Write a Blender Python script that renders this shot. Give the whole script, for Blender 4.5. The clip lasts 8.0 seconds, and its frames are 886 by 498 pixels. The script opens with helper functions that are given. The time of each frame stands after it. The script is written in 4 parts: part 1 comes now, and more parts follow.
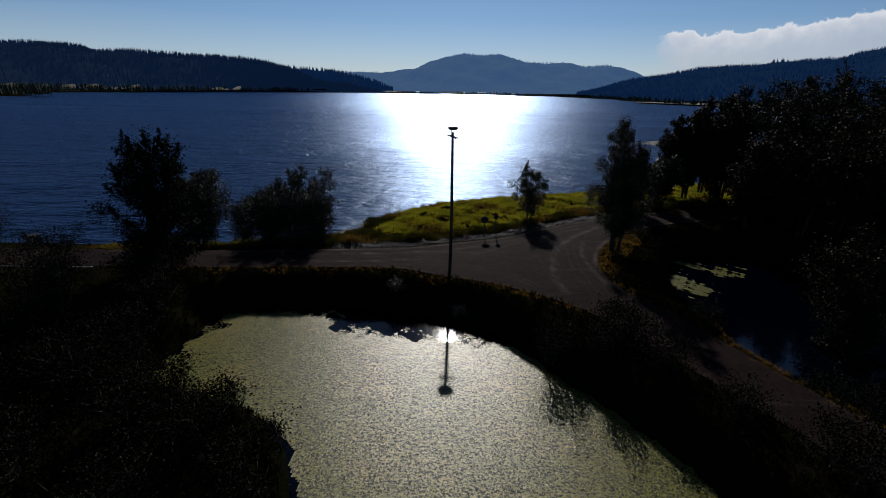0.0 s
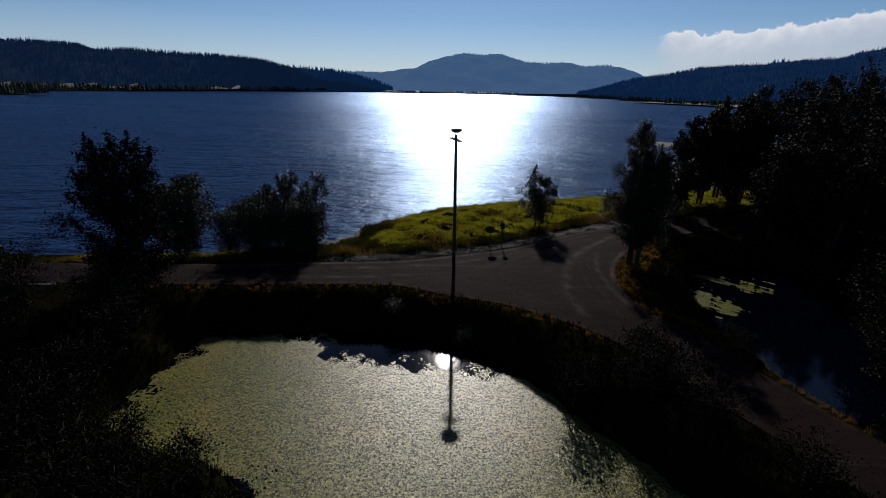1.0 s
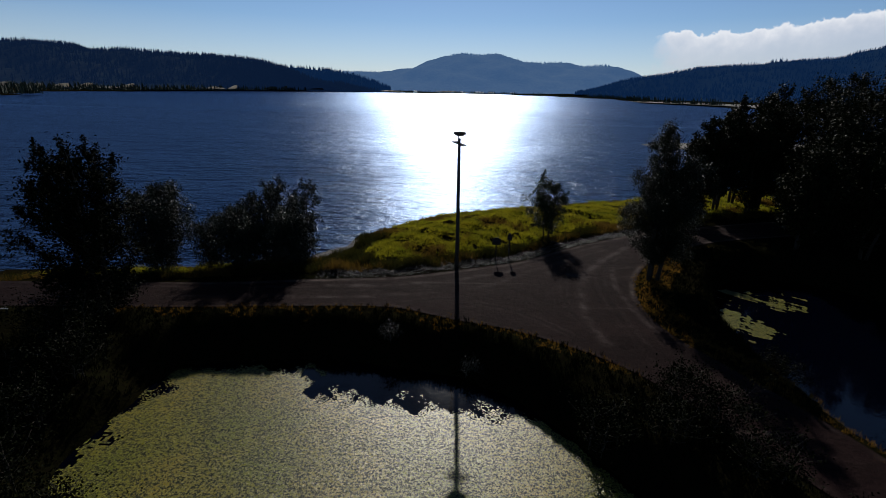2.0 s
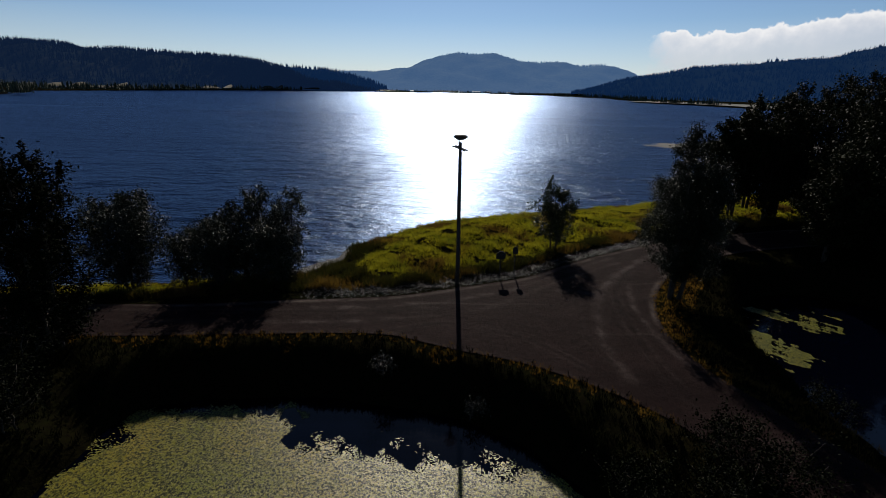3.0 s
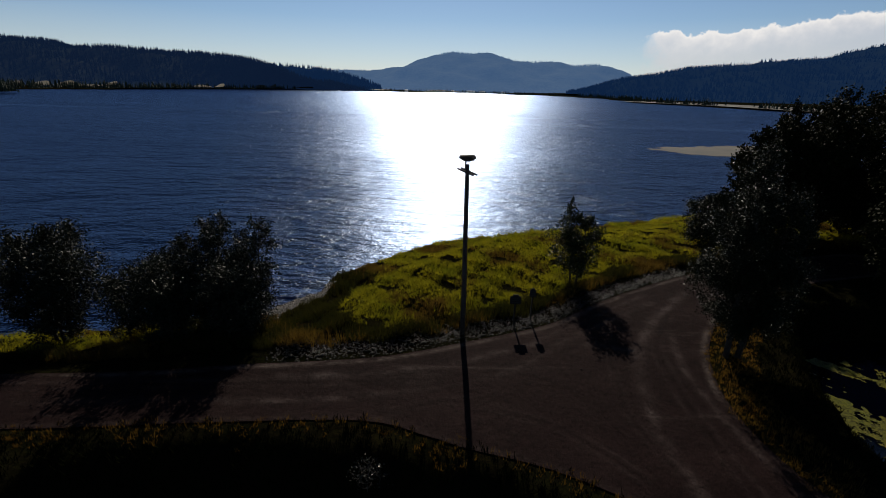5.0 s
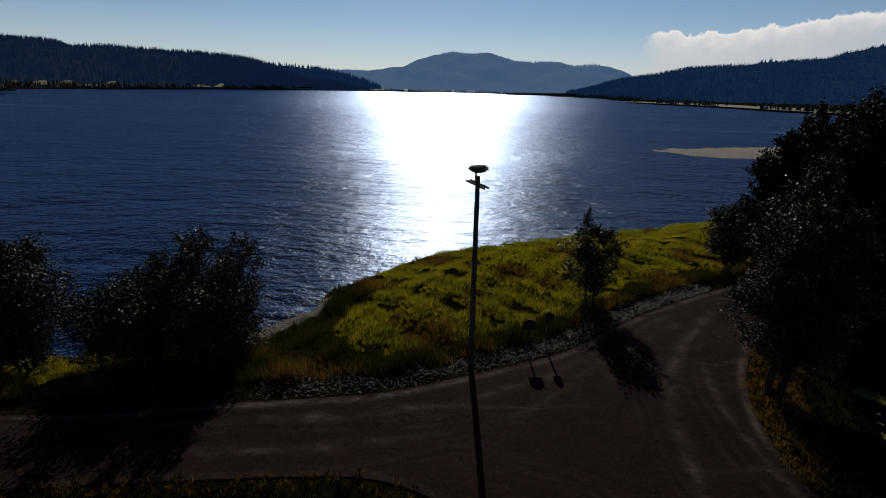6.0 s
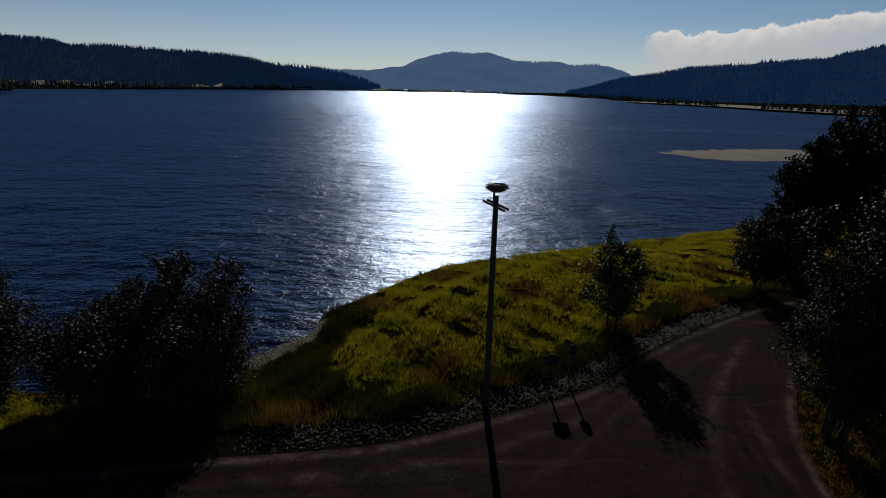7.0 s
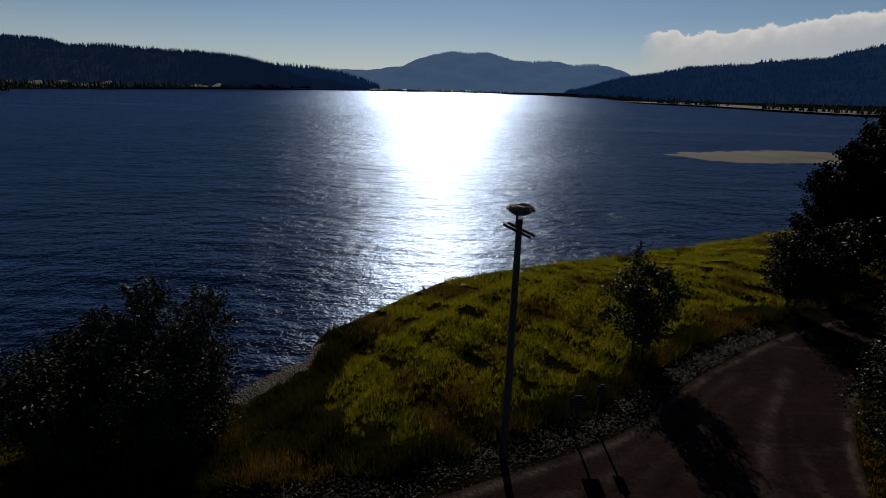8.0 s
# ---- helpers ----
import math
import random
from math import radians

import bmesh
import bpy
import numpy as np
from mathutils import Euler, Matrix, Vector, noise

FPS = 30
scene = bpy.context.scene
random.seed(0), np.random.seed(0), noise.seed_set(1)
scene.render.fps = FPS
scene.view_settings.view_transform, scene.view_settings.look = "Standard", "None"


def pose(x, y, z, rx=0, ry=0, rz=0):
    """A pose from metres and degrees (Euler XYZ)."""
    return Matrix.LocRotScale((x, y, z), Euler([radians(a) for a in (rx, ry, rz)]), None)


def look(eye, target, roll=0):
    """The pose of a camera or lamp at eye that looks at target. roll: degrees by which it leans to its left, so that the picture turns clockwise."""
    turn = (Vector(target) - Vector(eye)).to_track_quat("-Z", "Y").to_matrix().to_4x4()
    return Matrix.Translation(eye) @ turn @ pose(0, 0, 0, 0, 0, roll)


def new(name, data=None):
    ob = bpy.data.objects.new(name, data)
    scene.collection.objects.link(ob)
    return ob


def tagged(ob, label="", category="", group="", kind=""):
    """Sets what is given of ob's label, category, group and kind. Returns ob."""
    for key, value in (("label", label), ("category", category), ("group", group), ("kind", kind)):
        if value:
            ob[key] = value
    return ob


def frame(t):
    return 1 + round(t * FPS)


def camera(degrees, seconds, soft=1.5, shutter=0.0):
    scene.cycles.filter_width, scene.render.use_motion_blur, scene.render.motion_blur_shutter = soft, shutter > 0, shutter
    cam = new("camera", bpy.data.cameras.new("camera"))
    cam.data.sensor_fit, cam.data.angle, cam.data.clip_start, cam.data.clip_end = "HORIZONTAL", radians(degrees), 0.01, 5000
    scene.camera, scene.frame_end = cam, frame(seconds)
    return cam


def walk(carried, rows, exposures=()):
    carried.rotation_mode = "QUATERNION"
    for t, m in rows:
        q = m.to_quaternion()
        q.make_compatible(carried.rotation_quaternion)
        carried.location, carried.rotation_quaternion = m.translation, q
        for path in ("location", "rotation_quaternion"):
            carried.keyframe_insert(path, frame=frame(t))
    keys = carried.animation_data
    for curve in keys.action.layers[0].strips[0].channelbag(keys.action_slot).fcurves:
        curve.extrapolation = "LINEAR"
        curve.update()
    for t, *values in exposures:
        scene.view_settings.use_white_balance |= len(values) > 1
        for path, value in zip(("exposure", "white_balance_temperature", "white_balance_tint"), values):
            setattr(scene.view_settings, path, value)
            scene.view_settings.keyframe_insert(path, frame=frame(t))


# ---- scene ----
cam = camera(87.9, 8.0, soft=0.8)
PATH = [
    (0, (1.143, -2.119, 14.578), (1.057, -0.231, 13.923), 1.2),
    (0.5, (0.9, -0.204, 14.526), (0.817, 1.684, 13.871), 1.3),
    (1, (0.694, 1.765, 14.479), (0.61, 3.652, 13.823), 1.3),
    (1.5, (0.426, 3.726, 14.442), (0.344, 5.614, 13.786), 1.3),
    (3, (-0.173, 9.518, 14.328), (-0.235, 11.405, 13.67), 1.3),
    (3.5, (-0.38, 11.427, 14.403), (-0.436, 13.315, 13.745), 1.4),
    (4, (-0.58, 13.239, 14.547), (-0.628, 15.128, 13.889), 1.4),
    (4.5, (-0.745, 15.018, 14.701), (-0.787, 16.906, 14.041), 1.4),
    (6, (-1.379, 19.941, 14.829), (-1.416, 21.829, 14.169), 1.5),
    (6.5, (-1.711, 21.536, 14.949), (-1.748, 23.424, 14.289), 1.5),
    (7, (-2.056, 23.2, 15.078), (-2.091, 25.088, 14.417), 1.5),
    (7.5, (-2.345, 24.868, 15.159), (-2.378, 26.756, 14.498), 1.5),
    (8, (-2.669, 26.425, 15.196), (-2.701, 28.312, 14.535), 1.5),
]
walk(cam, [(t, look(eye, target, roll)) for t, eye, target, roll in PATH], [(0, 0.1, 5950, 10), (1.5, 0.25, 5950, 10), (3.5, 0.45, 6500, 10), (4.5, 0.42, 6600, 10), (6.5, 0.15, 6700, 10), (8, -0.12, 6750, 10)])
from mathutils.geometry import delaunay_2d_cdt

# ---- light ----
SUN_EL, SUN_AZ = math.radians(31.2), math.radians(-1.6)
world = bpy.data.worlds.new("sky")
scene.world = world
world.use_nodes = True
wt = world.node_tree
wt.nodes.clear()


def wmath(op, a, b=None, clamp=False):
    n = wt.nodes.new("ShaderNodeMath")
    n.operation, n.use_clamp = op, clamp
    for k, v in enumerate((a, b)):
        if v is None:
            continue
        if isinstance(v, (int, float)):
            n.inputs[k].default_value = v
        else:
            wt.links.new(v, n.inputs[k])
    return n.outputs[0]


sky = wt.nodes.new("ShaderNodeTexSky")
sky.sky_type = "NISHITA"
sky.sun_disc = False
sky.sun_elevation, sky.sun_rotation = SUN_EL, SUN_AZ
sky.air_density, sky.dust_density, sky.ozone_density, sky.altitude = 1.0, 0.15, 4.0, 1000
coord = wt.nodes.new("ShaderNodeTexCoord")
split = wt.nodes.new("ShaderNodeSeparateXYZ")
wt.links.new(coord.outputs["Generated"], split.inputs[0])
azim = wmath("MULTIPLY", wmath("ARCTAN2", split.outputs[0], split.outputs[1]), 57.2958)
elev = wmath("MULTIPLY", wmath("ARCSINE", split.outputs[2]), 57.2958)
# smoke cloud that drifts from behind the hills: bright upper rim, hazy belly
puff = wt.nodes.new("ShaderNodeTexNoise")
puff.inputs["Scale"].default_value, puff.inputs["Detail"].default_value, puff.inputs["Roughness"].default_value = 20.0, 8.0, 0.6
wt.links.new(coord.outputs["Generated"], puff.inputs["Vector"])
lump = wmath("MULTIPLY", wmath("SUBTRACT", puff.outputs[0], 0.5), 4.2)
rise = wmath("MULTIPLY", wmath("SUBTRACT", azim, 26.0), 0.125)
top = wmath("ADD", wmath("MAXIMUM", wmath("ADD", rise, 5.9), 5.9), lump)
below = wmath("SUBTRACT", top, elev)
edge = wmath("MULTIPLY", below, 5.0, True)
side = wmath("MULTIPLY", wmath("SUBTRACT", wmath("ADD", azim, wmath("MULTIPLY", lump, 2.4)), 20.0), 0.42, True)
tail = wmath("SUBTRACT", 1.0, wmath("MULTIPLY", wmath("SUBTRACT", azim, 60.0), 0.1, True))
belly = wmath("SUBTRACT", 1.0, wmath("MULTIPLY", wmath("SUBTRACT", below, 0.3), 0.33, True))
body_a = wmath("MULTIPLY", wmath("MULTIPLY", edge, side), tail)
cover = wmath("MULTIPLY", body_a, wmath("ADD", wmath("MULTIPLY", wmath("MULTIPLY", belly, belly), 0.4), 0.5))
mix = wt.nodes.new("ShaderNodeMix")
mix.data_type = "RGBA"
wt.links.new(cover, mix.inputs[0])
tint = wt.nodes.new("ShaderNodeMix")
tint.data_type, tint.blend_type = "RGBA", "MULTIPLY"
tint.inputs[0].default_value, tint.inputs[7].default_value = 1.0, (1.0, 1.0, 1.02, 1)
wt.links.new(sky.outputs[0], tint.inputs[6])
haze = wt.nodes.new("ShaderNodeMix")
haze.data_type = "RGBA"
wt.links.new(wmath("MULTIPLY", wmath("SUBTRACT", 1.0, wmath("MULTIPLY", elev, 0.14, True)), 0.42), haze.inputs[0])
wt.links.new(tint.outputs[2], haze.inputs[6])
haze.inputs[7].default_value = (10.4, 10.3, 10.9, 1)
wt.links.new(haze.outputs[2], mix.inputs[6])
smoke = wt.nodes.new("ShaderNodeMix")
smoke.data_type = "RGBA"
wt.links.new(wmath("MULTIPLY", belly, belly), smoke.inputs[0])
smoke.inputs[6].default_value, smoke.inputs[7].default_value = (9.9, 9.5, 9.8, 1), (13.7, 13.3, 13.0, 1)
wt.links.new(smoke.outputs[2], mix.inputs[7])
back = wt.nodes.new("ShaderNodeBackground")
back.inputs["Strength"].default_value = 0.05
wout = wt.nodes.new("ShaderNodeOutputWorld")
wt.links.new(mix.outputs[2], back.inputs["Color"])
wt.links.new(back.outputs[0], wout.inputs[0])

sun = new("sun", bpy.data.lights.new("sun", "SUN"))
sun.data.energy, sun.data.angle, sun.data.color = 5.0, math.radians(0.55), (1.0, 0.905, 0.77)
sun_way = Vector((math.sin(SUN_AZ) * math.cos(SUN_EL), math.cos(SUN_AZ) * math.cos(SUN_EL), math.sin(SUN_EL)))
sun.matrix_world = look(sun_way * 100, (0, 0, 0))

# ---- materials ----


class Mat:
    """A small node builder for one material."""

    def __init__(self, name):
        self.m = bpy.data.materials.new(name)
        self.m.use_nodes = True
        self.t = self.m.node_tree
        self.b = self.t.nodes["Principled BSDF"]
        self.out = self.t.nodes["Material Output"]
        self.co = self.t.nodes.new("ShaderNodeTexCoord").outputs["Object"]

    def put(self, a, b):
        if isinstance(a, (int, float)):
            b.default_value = a
        elif isinstance(a, tuple):
            b.default_value = a if len(a) == 4 or b.type == "VECTOR" else (*a, 1)
        else:
            self.t.links.new(a, b)
        return b

    def noise(self, scale, detail=4, rough=0.55, stretch=None, out=0):
        n = self.t.nodes.new("ShaderNodeTexNoise")
        n.inputs["Scale"].default_value, n.inputs["Detail"].default_value, n.inputs["Roughness"].default_value = scale, detail, rough
        v = self.co
        if stretch:
            mp = self.t.nodes.new("ShaderNodeMapping")
            mp.inputs["Scale"].default_value = stretch[:3]
            if len(stretch) > 3:
                mp.inputs["Rotation"].default_value = (0, 0, math.radians(stretch[3]))
            self.t.links.new(v, mp.inputs[0])
            v = mp.outputs[0]
        self.t.links.new(v, n.inputs["Vector"])
        return n.outputs[out]

    def ramp(self, a, lo, hi, to0=0.0, to1=1.0):
        n = self.t.nodes.new("ShaderNodeMapRange")
        self.put(a, n.inputs[0])
        for k, v in enumerate((lo, hi, to0, to1)):
            n.inputs[k + 1].default_value = v
        return n.outputs[0]

    def math(self, op, a, b=0.0):
        n = self.t.nodes.new("ShaderNodeMath")
        n.operation = op
        self.put(a, n.inputs[0])
        self.put(b, n.inputs[1])
        return n.outputs[0]

    def mix(self, f, a, b):
        n = self.t.nodes.new("ShaderNodeMix")
        n.data_type = "RGBA"
        self.put(f, n.inputs[0])
        self.put(a, n.inputs[6])
        self.put(b, n.inputs[7])
        return n.outputs[2]

    def bump(self, h, strength, distance):
        n = self.t.nodes.new("ShaderNodeBump")
        n.inputs["Strength"].default_value, n.inputs["Distance"].default_value = strength, distance
        self.put(h, n.inputs["Height"])
        self.t.links.new(n.outputs[0], self.b.inputs["Normal"])
        return n.outputs[0]

    def island(self):
        return self.t.nodes.new("ShaderNodeNewGeometry").outputs["Random Per Island"]

    def any(self):
        return self.t.nodes.new("ShaderNodeObjectInfo").outputs["Random"]

    def set(self, color=None, rough=None, spec=None, metal=None):
        for v, k in ((color, "Base Color"), (rough, "Roughness"), (spec, "Specular IOR Level"), (metal, "Metallic")):
            if v is not None:
                self.put(v, self.b.inputs[k])
        return self

    def thin(self, color, amount):
        """Light that comes through a leaf or blade."""
        tr = self.t.nodes.new("ShaderNodeBsdfTranslucent")
        self.put(color, tr.inputs[0])
        mx = self.t.nodes.new("ShaderNodeMixShader")
        mx.inputs[0].default_value = amount
        self.t.links.new(self.b.outputs[0], mx.inputs[1])
        self.t.links.new(tr.outputs[0], mx.inputs[2])
        self.t.links.new(mx.outputs[0], self.out.inputs[0])
        return self


def make_lake():
    """Short-crested wind ripples: sheltered near the meadow, choppier out on the open lake."""
    m = Mat("lake_water")
    part_xyz = m.t.nodes.new("ShaderNodeSeparateXYZ")
    m.t.links.new(m.co, part_xyz.inputs[0])
    shelter = part_xyz.outputs[1]
    gust = m.ramp(m.noise(0.012, 4, 0.55, (0.4, 1.6, 1, 5)), 0.36, 0.64)
    h = m.math("MULTIPLY", m.noise(1.5, 3, 0.55, (0.6, 1, 1, 7)), m.ramp(gust, 0, 1, 0.15, 0.25))
    for scale, tall, across, turn in ((4.6, 0.075, 0.75, -14), (0.6, 0.3, 0.5, -5), (0.24, 0.6, 0.45, 9), (0.09, 1.0, 0.45, -8)):
        h = m.math("ADD", h, m.math("MULTIPLY", m.noise(scale, 2, 0.5, (across, 1, 1, turn)), tall))
    normal, crests = m.bump(h, 0.34, 1.0), m.bump(h, 1.7, 1.0)
    chop = m.math("ADD", m.ramp(shelter, 52, 140, 0.34, 0.43), m.ramp(shelter, 110, 500, 0.0, 0.05))
    swell, glint = m.t.nodes.new("ShaderNodeBsdfGlossy"), m.t.nodes.new("ShaderNodeBsdfGlossy")
    swell.distribution = glint.distribution = "BECKMANN"
    slick = m.ramp(m.noise(0.02, 3, 0.5, (0.1, 1.3, 1, 6)), 0.6, 0.7)
    m.put(m.mix(slick, (0.175, 0.235, 0.36), (0.25, 0.33, 0.47)), swell.inputs["Color"])
    glint.inputs["Color"].default_value = (0.11, 0.13, 0.155, 1)
    m.put(chop, swell.inputs["Roughness"])
    m.put(m.math("MULTIPLY", chop, 0.6), glint.inputs["Roughness"])
    m.t.links.new(normal, swell.inputs["Normal"])
    m.t.links.new(crests, glint.inputs["Normal"])
    gloss = m.t.nodes.new("ShaderNodeAddShader")
    m.t.links.new(swell.outputs[0], gloss.inputs[0])
    m.t.links.new(glint.outputs[0], gloss.inputs[1])
    deep = m.t.nodes.new("ShaderNodeBsdfDiffuse")
    deep.inputs["Color"].default_value = (0.0002, 0.0011, 0.006, 1)
    fres = m.t.nodes.new("ShaderNodeFresnel")
    fres.inputs["IOR"].default_value = 1.33
    m.t.links.new(crests, fres.inputs["Normal"])
    mx = m.t.nodes.new("ShaderNodeMixShader")
    m.t.links.new(fres.outputs[0], mx.inputs[0])
    m.t.links.new(deep.outputs[0], mx.inputs[1])
    m.t.links.new(gloss.outputs[0], mx.inputs[2])
    m.t.links.new(mx.outputs[0], m.out.inputs[0])
    return m.m


def make_pond_water():
    m = Mat("pond_water")
    m.bump(m.noise(3.0, 3), 0.08, 0.05)
    m.set((0.0003, 0.0005, 0.002), 0.05, 0.28)
    m.b.inputs["IOR"].default_value = 1.33
    return m.m


def make_weed():
    m = Mat("duckweed")
    fleck = m.noise(7.5, 5, 0.8)
    clot = m.noise(1.9, 6, 0.7)
    patch = m.noise(0.25, 4)
    c = m.mix(m.ramp(patch, 0.35, 0.65), (0.062, 0.068, 0.006), (0.105, 0.084, 0.012))
    c = m.mix(m.ramp(fleck, 0.48, 0.51), c, (0.004, 0.005, 0.002))
    c = m.mix(m.ramp(clot, 0.52, 0.66, 0.0, 0.6), c, (0.03, 0.033, 0.007))
    c = m.mix(m.ramp(m.noise(11, 4, 0.75), 0.54, 0.6, 0.0, 0.8), c, (0.15, 0.148, 0.04))
    m.bump(m.math("ADD", m.noise(9, 4, 0.75), m.math("MULTIPLY", m.noise(4, 3), 0.8)), 1.0, 0.02)
    m.set(c, m.ramp(fleck, 0.35, 0.65, 0.22, 0.5), m.ramp(fleck, 0.4, 0.65, 0.19, 0.05))
    return m.m


def make_ground():
    m = Mat("earth_and_turf")
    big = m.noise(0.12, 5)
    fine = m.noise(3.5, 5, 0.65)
    # near-black earth tones: shade of banks and trees is put into the base colour
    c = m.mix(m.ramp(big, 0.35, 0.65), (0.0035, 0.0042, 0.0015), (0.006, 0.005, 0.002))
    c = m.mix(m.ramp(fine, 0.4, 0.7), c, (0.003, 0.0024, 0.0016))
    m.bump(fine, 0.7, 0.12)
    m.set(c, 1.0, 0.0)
    return m.m


def make_road():
    m = Mat("packed_gravel")
    big = m.noise(0.22, 4, 0.5, (0.35, 1.3, 1, 8))
    mid = m.noise(1.3, 5, 0.6)
    grit = m.noise(45, 3, 0.7)
    wear = m.t.nodes.new("ShaderNodeAttribute")
    wear.attribute_name = "wear"
    worn = m.math("MULTIPLY", wear.outputs["Fac"], m.ramp(m.noise(1.1, 5, 0.65), 0.3, 0.6))
    pale = m.ramp(m.noise(0.5, 5, 0.6, (0.14, 1.5, 1, 9)), 0.58, 0.74)
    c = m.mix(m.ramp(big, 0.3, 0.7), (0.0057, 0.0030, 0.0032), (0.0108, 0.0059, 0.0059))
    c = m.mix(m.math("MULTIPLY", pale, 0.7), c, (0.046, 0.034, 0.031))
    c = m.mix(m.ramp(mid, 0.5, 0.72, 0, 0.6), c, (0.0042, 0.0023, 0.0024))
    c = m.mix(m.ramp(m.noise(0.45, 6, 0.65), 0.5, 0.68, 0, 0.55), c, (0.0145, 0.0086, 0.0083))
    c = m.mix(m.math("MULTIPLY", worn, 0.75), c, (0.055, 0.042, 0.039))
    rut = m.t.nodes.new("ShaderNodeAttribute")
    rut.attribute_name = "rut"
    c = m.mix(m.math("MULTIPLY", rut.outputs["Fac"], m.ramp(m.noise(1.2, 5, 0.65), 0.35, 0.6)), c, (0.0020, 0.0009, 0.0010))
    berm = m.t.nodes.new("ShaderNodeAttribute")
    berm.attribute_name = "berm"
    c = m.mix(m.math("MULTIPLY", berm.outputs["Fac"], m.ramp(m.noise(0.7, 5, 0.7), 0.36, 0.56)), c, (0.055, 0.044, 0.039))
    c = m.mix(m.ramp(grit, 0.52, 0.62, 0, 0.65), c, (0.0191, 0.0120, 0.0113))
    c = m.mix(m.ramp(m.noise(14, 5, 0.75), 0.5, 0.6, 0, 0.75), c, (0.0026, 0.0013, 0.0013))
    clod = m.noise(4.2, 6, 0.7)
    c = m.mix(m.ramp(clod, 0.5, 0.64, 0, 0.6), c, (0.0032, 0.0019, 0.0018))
    m.bump(m.math("ADD", m.math("MULTIPLY", grit, 0.3), m.math("ADD", mid, m.math("MULTIPLY", clod, 0.5))), 0.9, 0.09)
    smoothed = m.math("MAXIMUM", m.math("MULTIPLY", worn, 0.9), pale)
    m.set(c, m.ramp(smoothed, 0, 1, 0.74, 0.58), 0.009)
    return m.m


def make_leaf(name, a, b, tr, rough=0.5, through_color=None, spec=0.18, patch=0.0):
    m = Mat(name)
    r = m.island()
    col, lit = m.mix(r, a, b), through_color or b
    if patch:
        p = m.ramp(m.noise(patch, 4, 0.6), 0.36, 0.66)
        col = m.mix(p, col, tuple(v * w for v, w in zip(a, (0.75, 0.8, 0.7))))
        lit = m.mix(p, lit, tuple(v * w for v, w in zip(lit, (0.55, 0.66, 0.7))))
    m.set(col, rough, spec)
    m.thin(lit, tr)
    return m.m


def make_bark(name, a, b):
    m = Mat(name)
    n = m.noise(9, 5, 0.65, (1, 1, 0.25))
    m.set(m.mix(m.ramp(n, 0.35, 0.65), a, b), 0.9, 0.2)
    m.bump(n, 0.8, 0.03)
    return m.m


def make_plain(name, a, b, scale, rough=0.8, bump=0.4, dist=0.02):
    m = Mat(name)
    n = m.noise(scale, 5, 0.6)
    m.set(m.mix(m.ramp(n, 0.3, 0.7), a, b), rough, 0.3)
    m.bump(n, bump, dist)
    return m.m


def make_rock():
    m = Mat("basalt_rock")
    n = m.noise(6, 5, 0.6)
    c = m.mix(m.any(), (0.003, 0.0028, 0.003), (0.01, 0.0095, 0.01))
    m.set(m.mix(m.ramp(n, 0.4, 0.7), c, (0.005, 0.0046, 0.0047)), 0.5, 0.09)
    m.bump(n, 0.5, 0.04)
    return m.m


def make_far(name, a, b, air_glow, strength):
    """Backdrop of distant forested slopes, kilometres off; the blue haze is painted in as emission."""
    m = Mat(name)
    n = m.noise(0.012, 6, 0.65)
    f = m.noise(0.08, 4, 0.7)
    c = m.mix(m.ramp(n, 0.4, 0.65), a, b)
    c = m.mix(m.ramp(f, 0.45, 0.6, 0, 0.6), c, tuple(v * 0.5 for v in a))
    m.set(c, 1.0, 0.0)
    m.put(air_glow, m.b.inputs["Emission Color"])
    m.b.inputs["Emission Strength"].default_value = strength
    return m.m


LAKE, POND, WEED, TURF, ROAD, ROCK = make_lake(), make_pond_water(), make_weed(), make_ground(), make_road(), make_rock()
# tree leaves far below real foliage tone: shade of backlit crowns is in them
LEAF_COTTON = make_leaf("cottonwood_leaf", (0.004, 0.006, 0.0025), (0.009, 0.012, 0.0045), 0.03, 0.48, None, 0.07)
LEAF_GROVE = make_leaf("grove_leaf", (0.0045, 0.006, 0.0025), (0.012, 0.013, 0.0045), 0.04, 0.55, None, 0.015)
# willow leaves of the banks go almost black, shade included in the colour
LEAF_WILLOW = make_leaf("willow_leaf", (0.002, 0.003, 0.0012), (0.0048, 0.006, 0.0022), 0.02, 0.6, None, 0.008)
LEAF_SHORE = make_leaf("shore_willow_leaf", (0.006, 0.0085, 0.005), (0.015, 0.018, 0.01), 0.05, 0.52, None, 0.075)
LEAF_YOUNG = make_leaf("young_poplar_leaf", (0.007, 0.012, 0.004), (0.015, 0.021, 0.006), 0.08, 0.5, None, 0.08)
LEAF_PALE = make_leaf("silver_willow_leaf", (0.007, 0.008, 0.006), (0.02, 0.021, 0.016), 0.06, 0.45, None, 0.14)
GRASS = make_leaf("meadow_grass", (0.05, 0.054, 0.006), (0.095, 0.08, 0.01), 0.5, 0.75, (0.285, 0.25, 0.011), 0.03, 0.3)
GRASS_DRY = make_leaf("dry_grass", (0.036, 0.025, 0.008), (0.07, 0.042, 0.013), 0.35, 0.9, (0.1, 0.06, 0.01), 0.02)
VERGE = make_leaf("verge_grass", (0.04, 0.025, 0.007), (0.1, 0.05, 0.014), 0.4, 0.9, (0.15, 0.078, 0.013), 0.02, 0.9)
# darker growth by the road; the shaded side of tall grass is in its colour
GRASS_SHADED = make_leaf("shaded_rank_sedge", (0.011, 0.013, 0.0035), (0.026, 0.021, 0.006), 0.22, 0.85, (0.036, 0.034, 0.006), 0.03, 0.4)
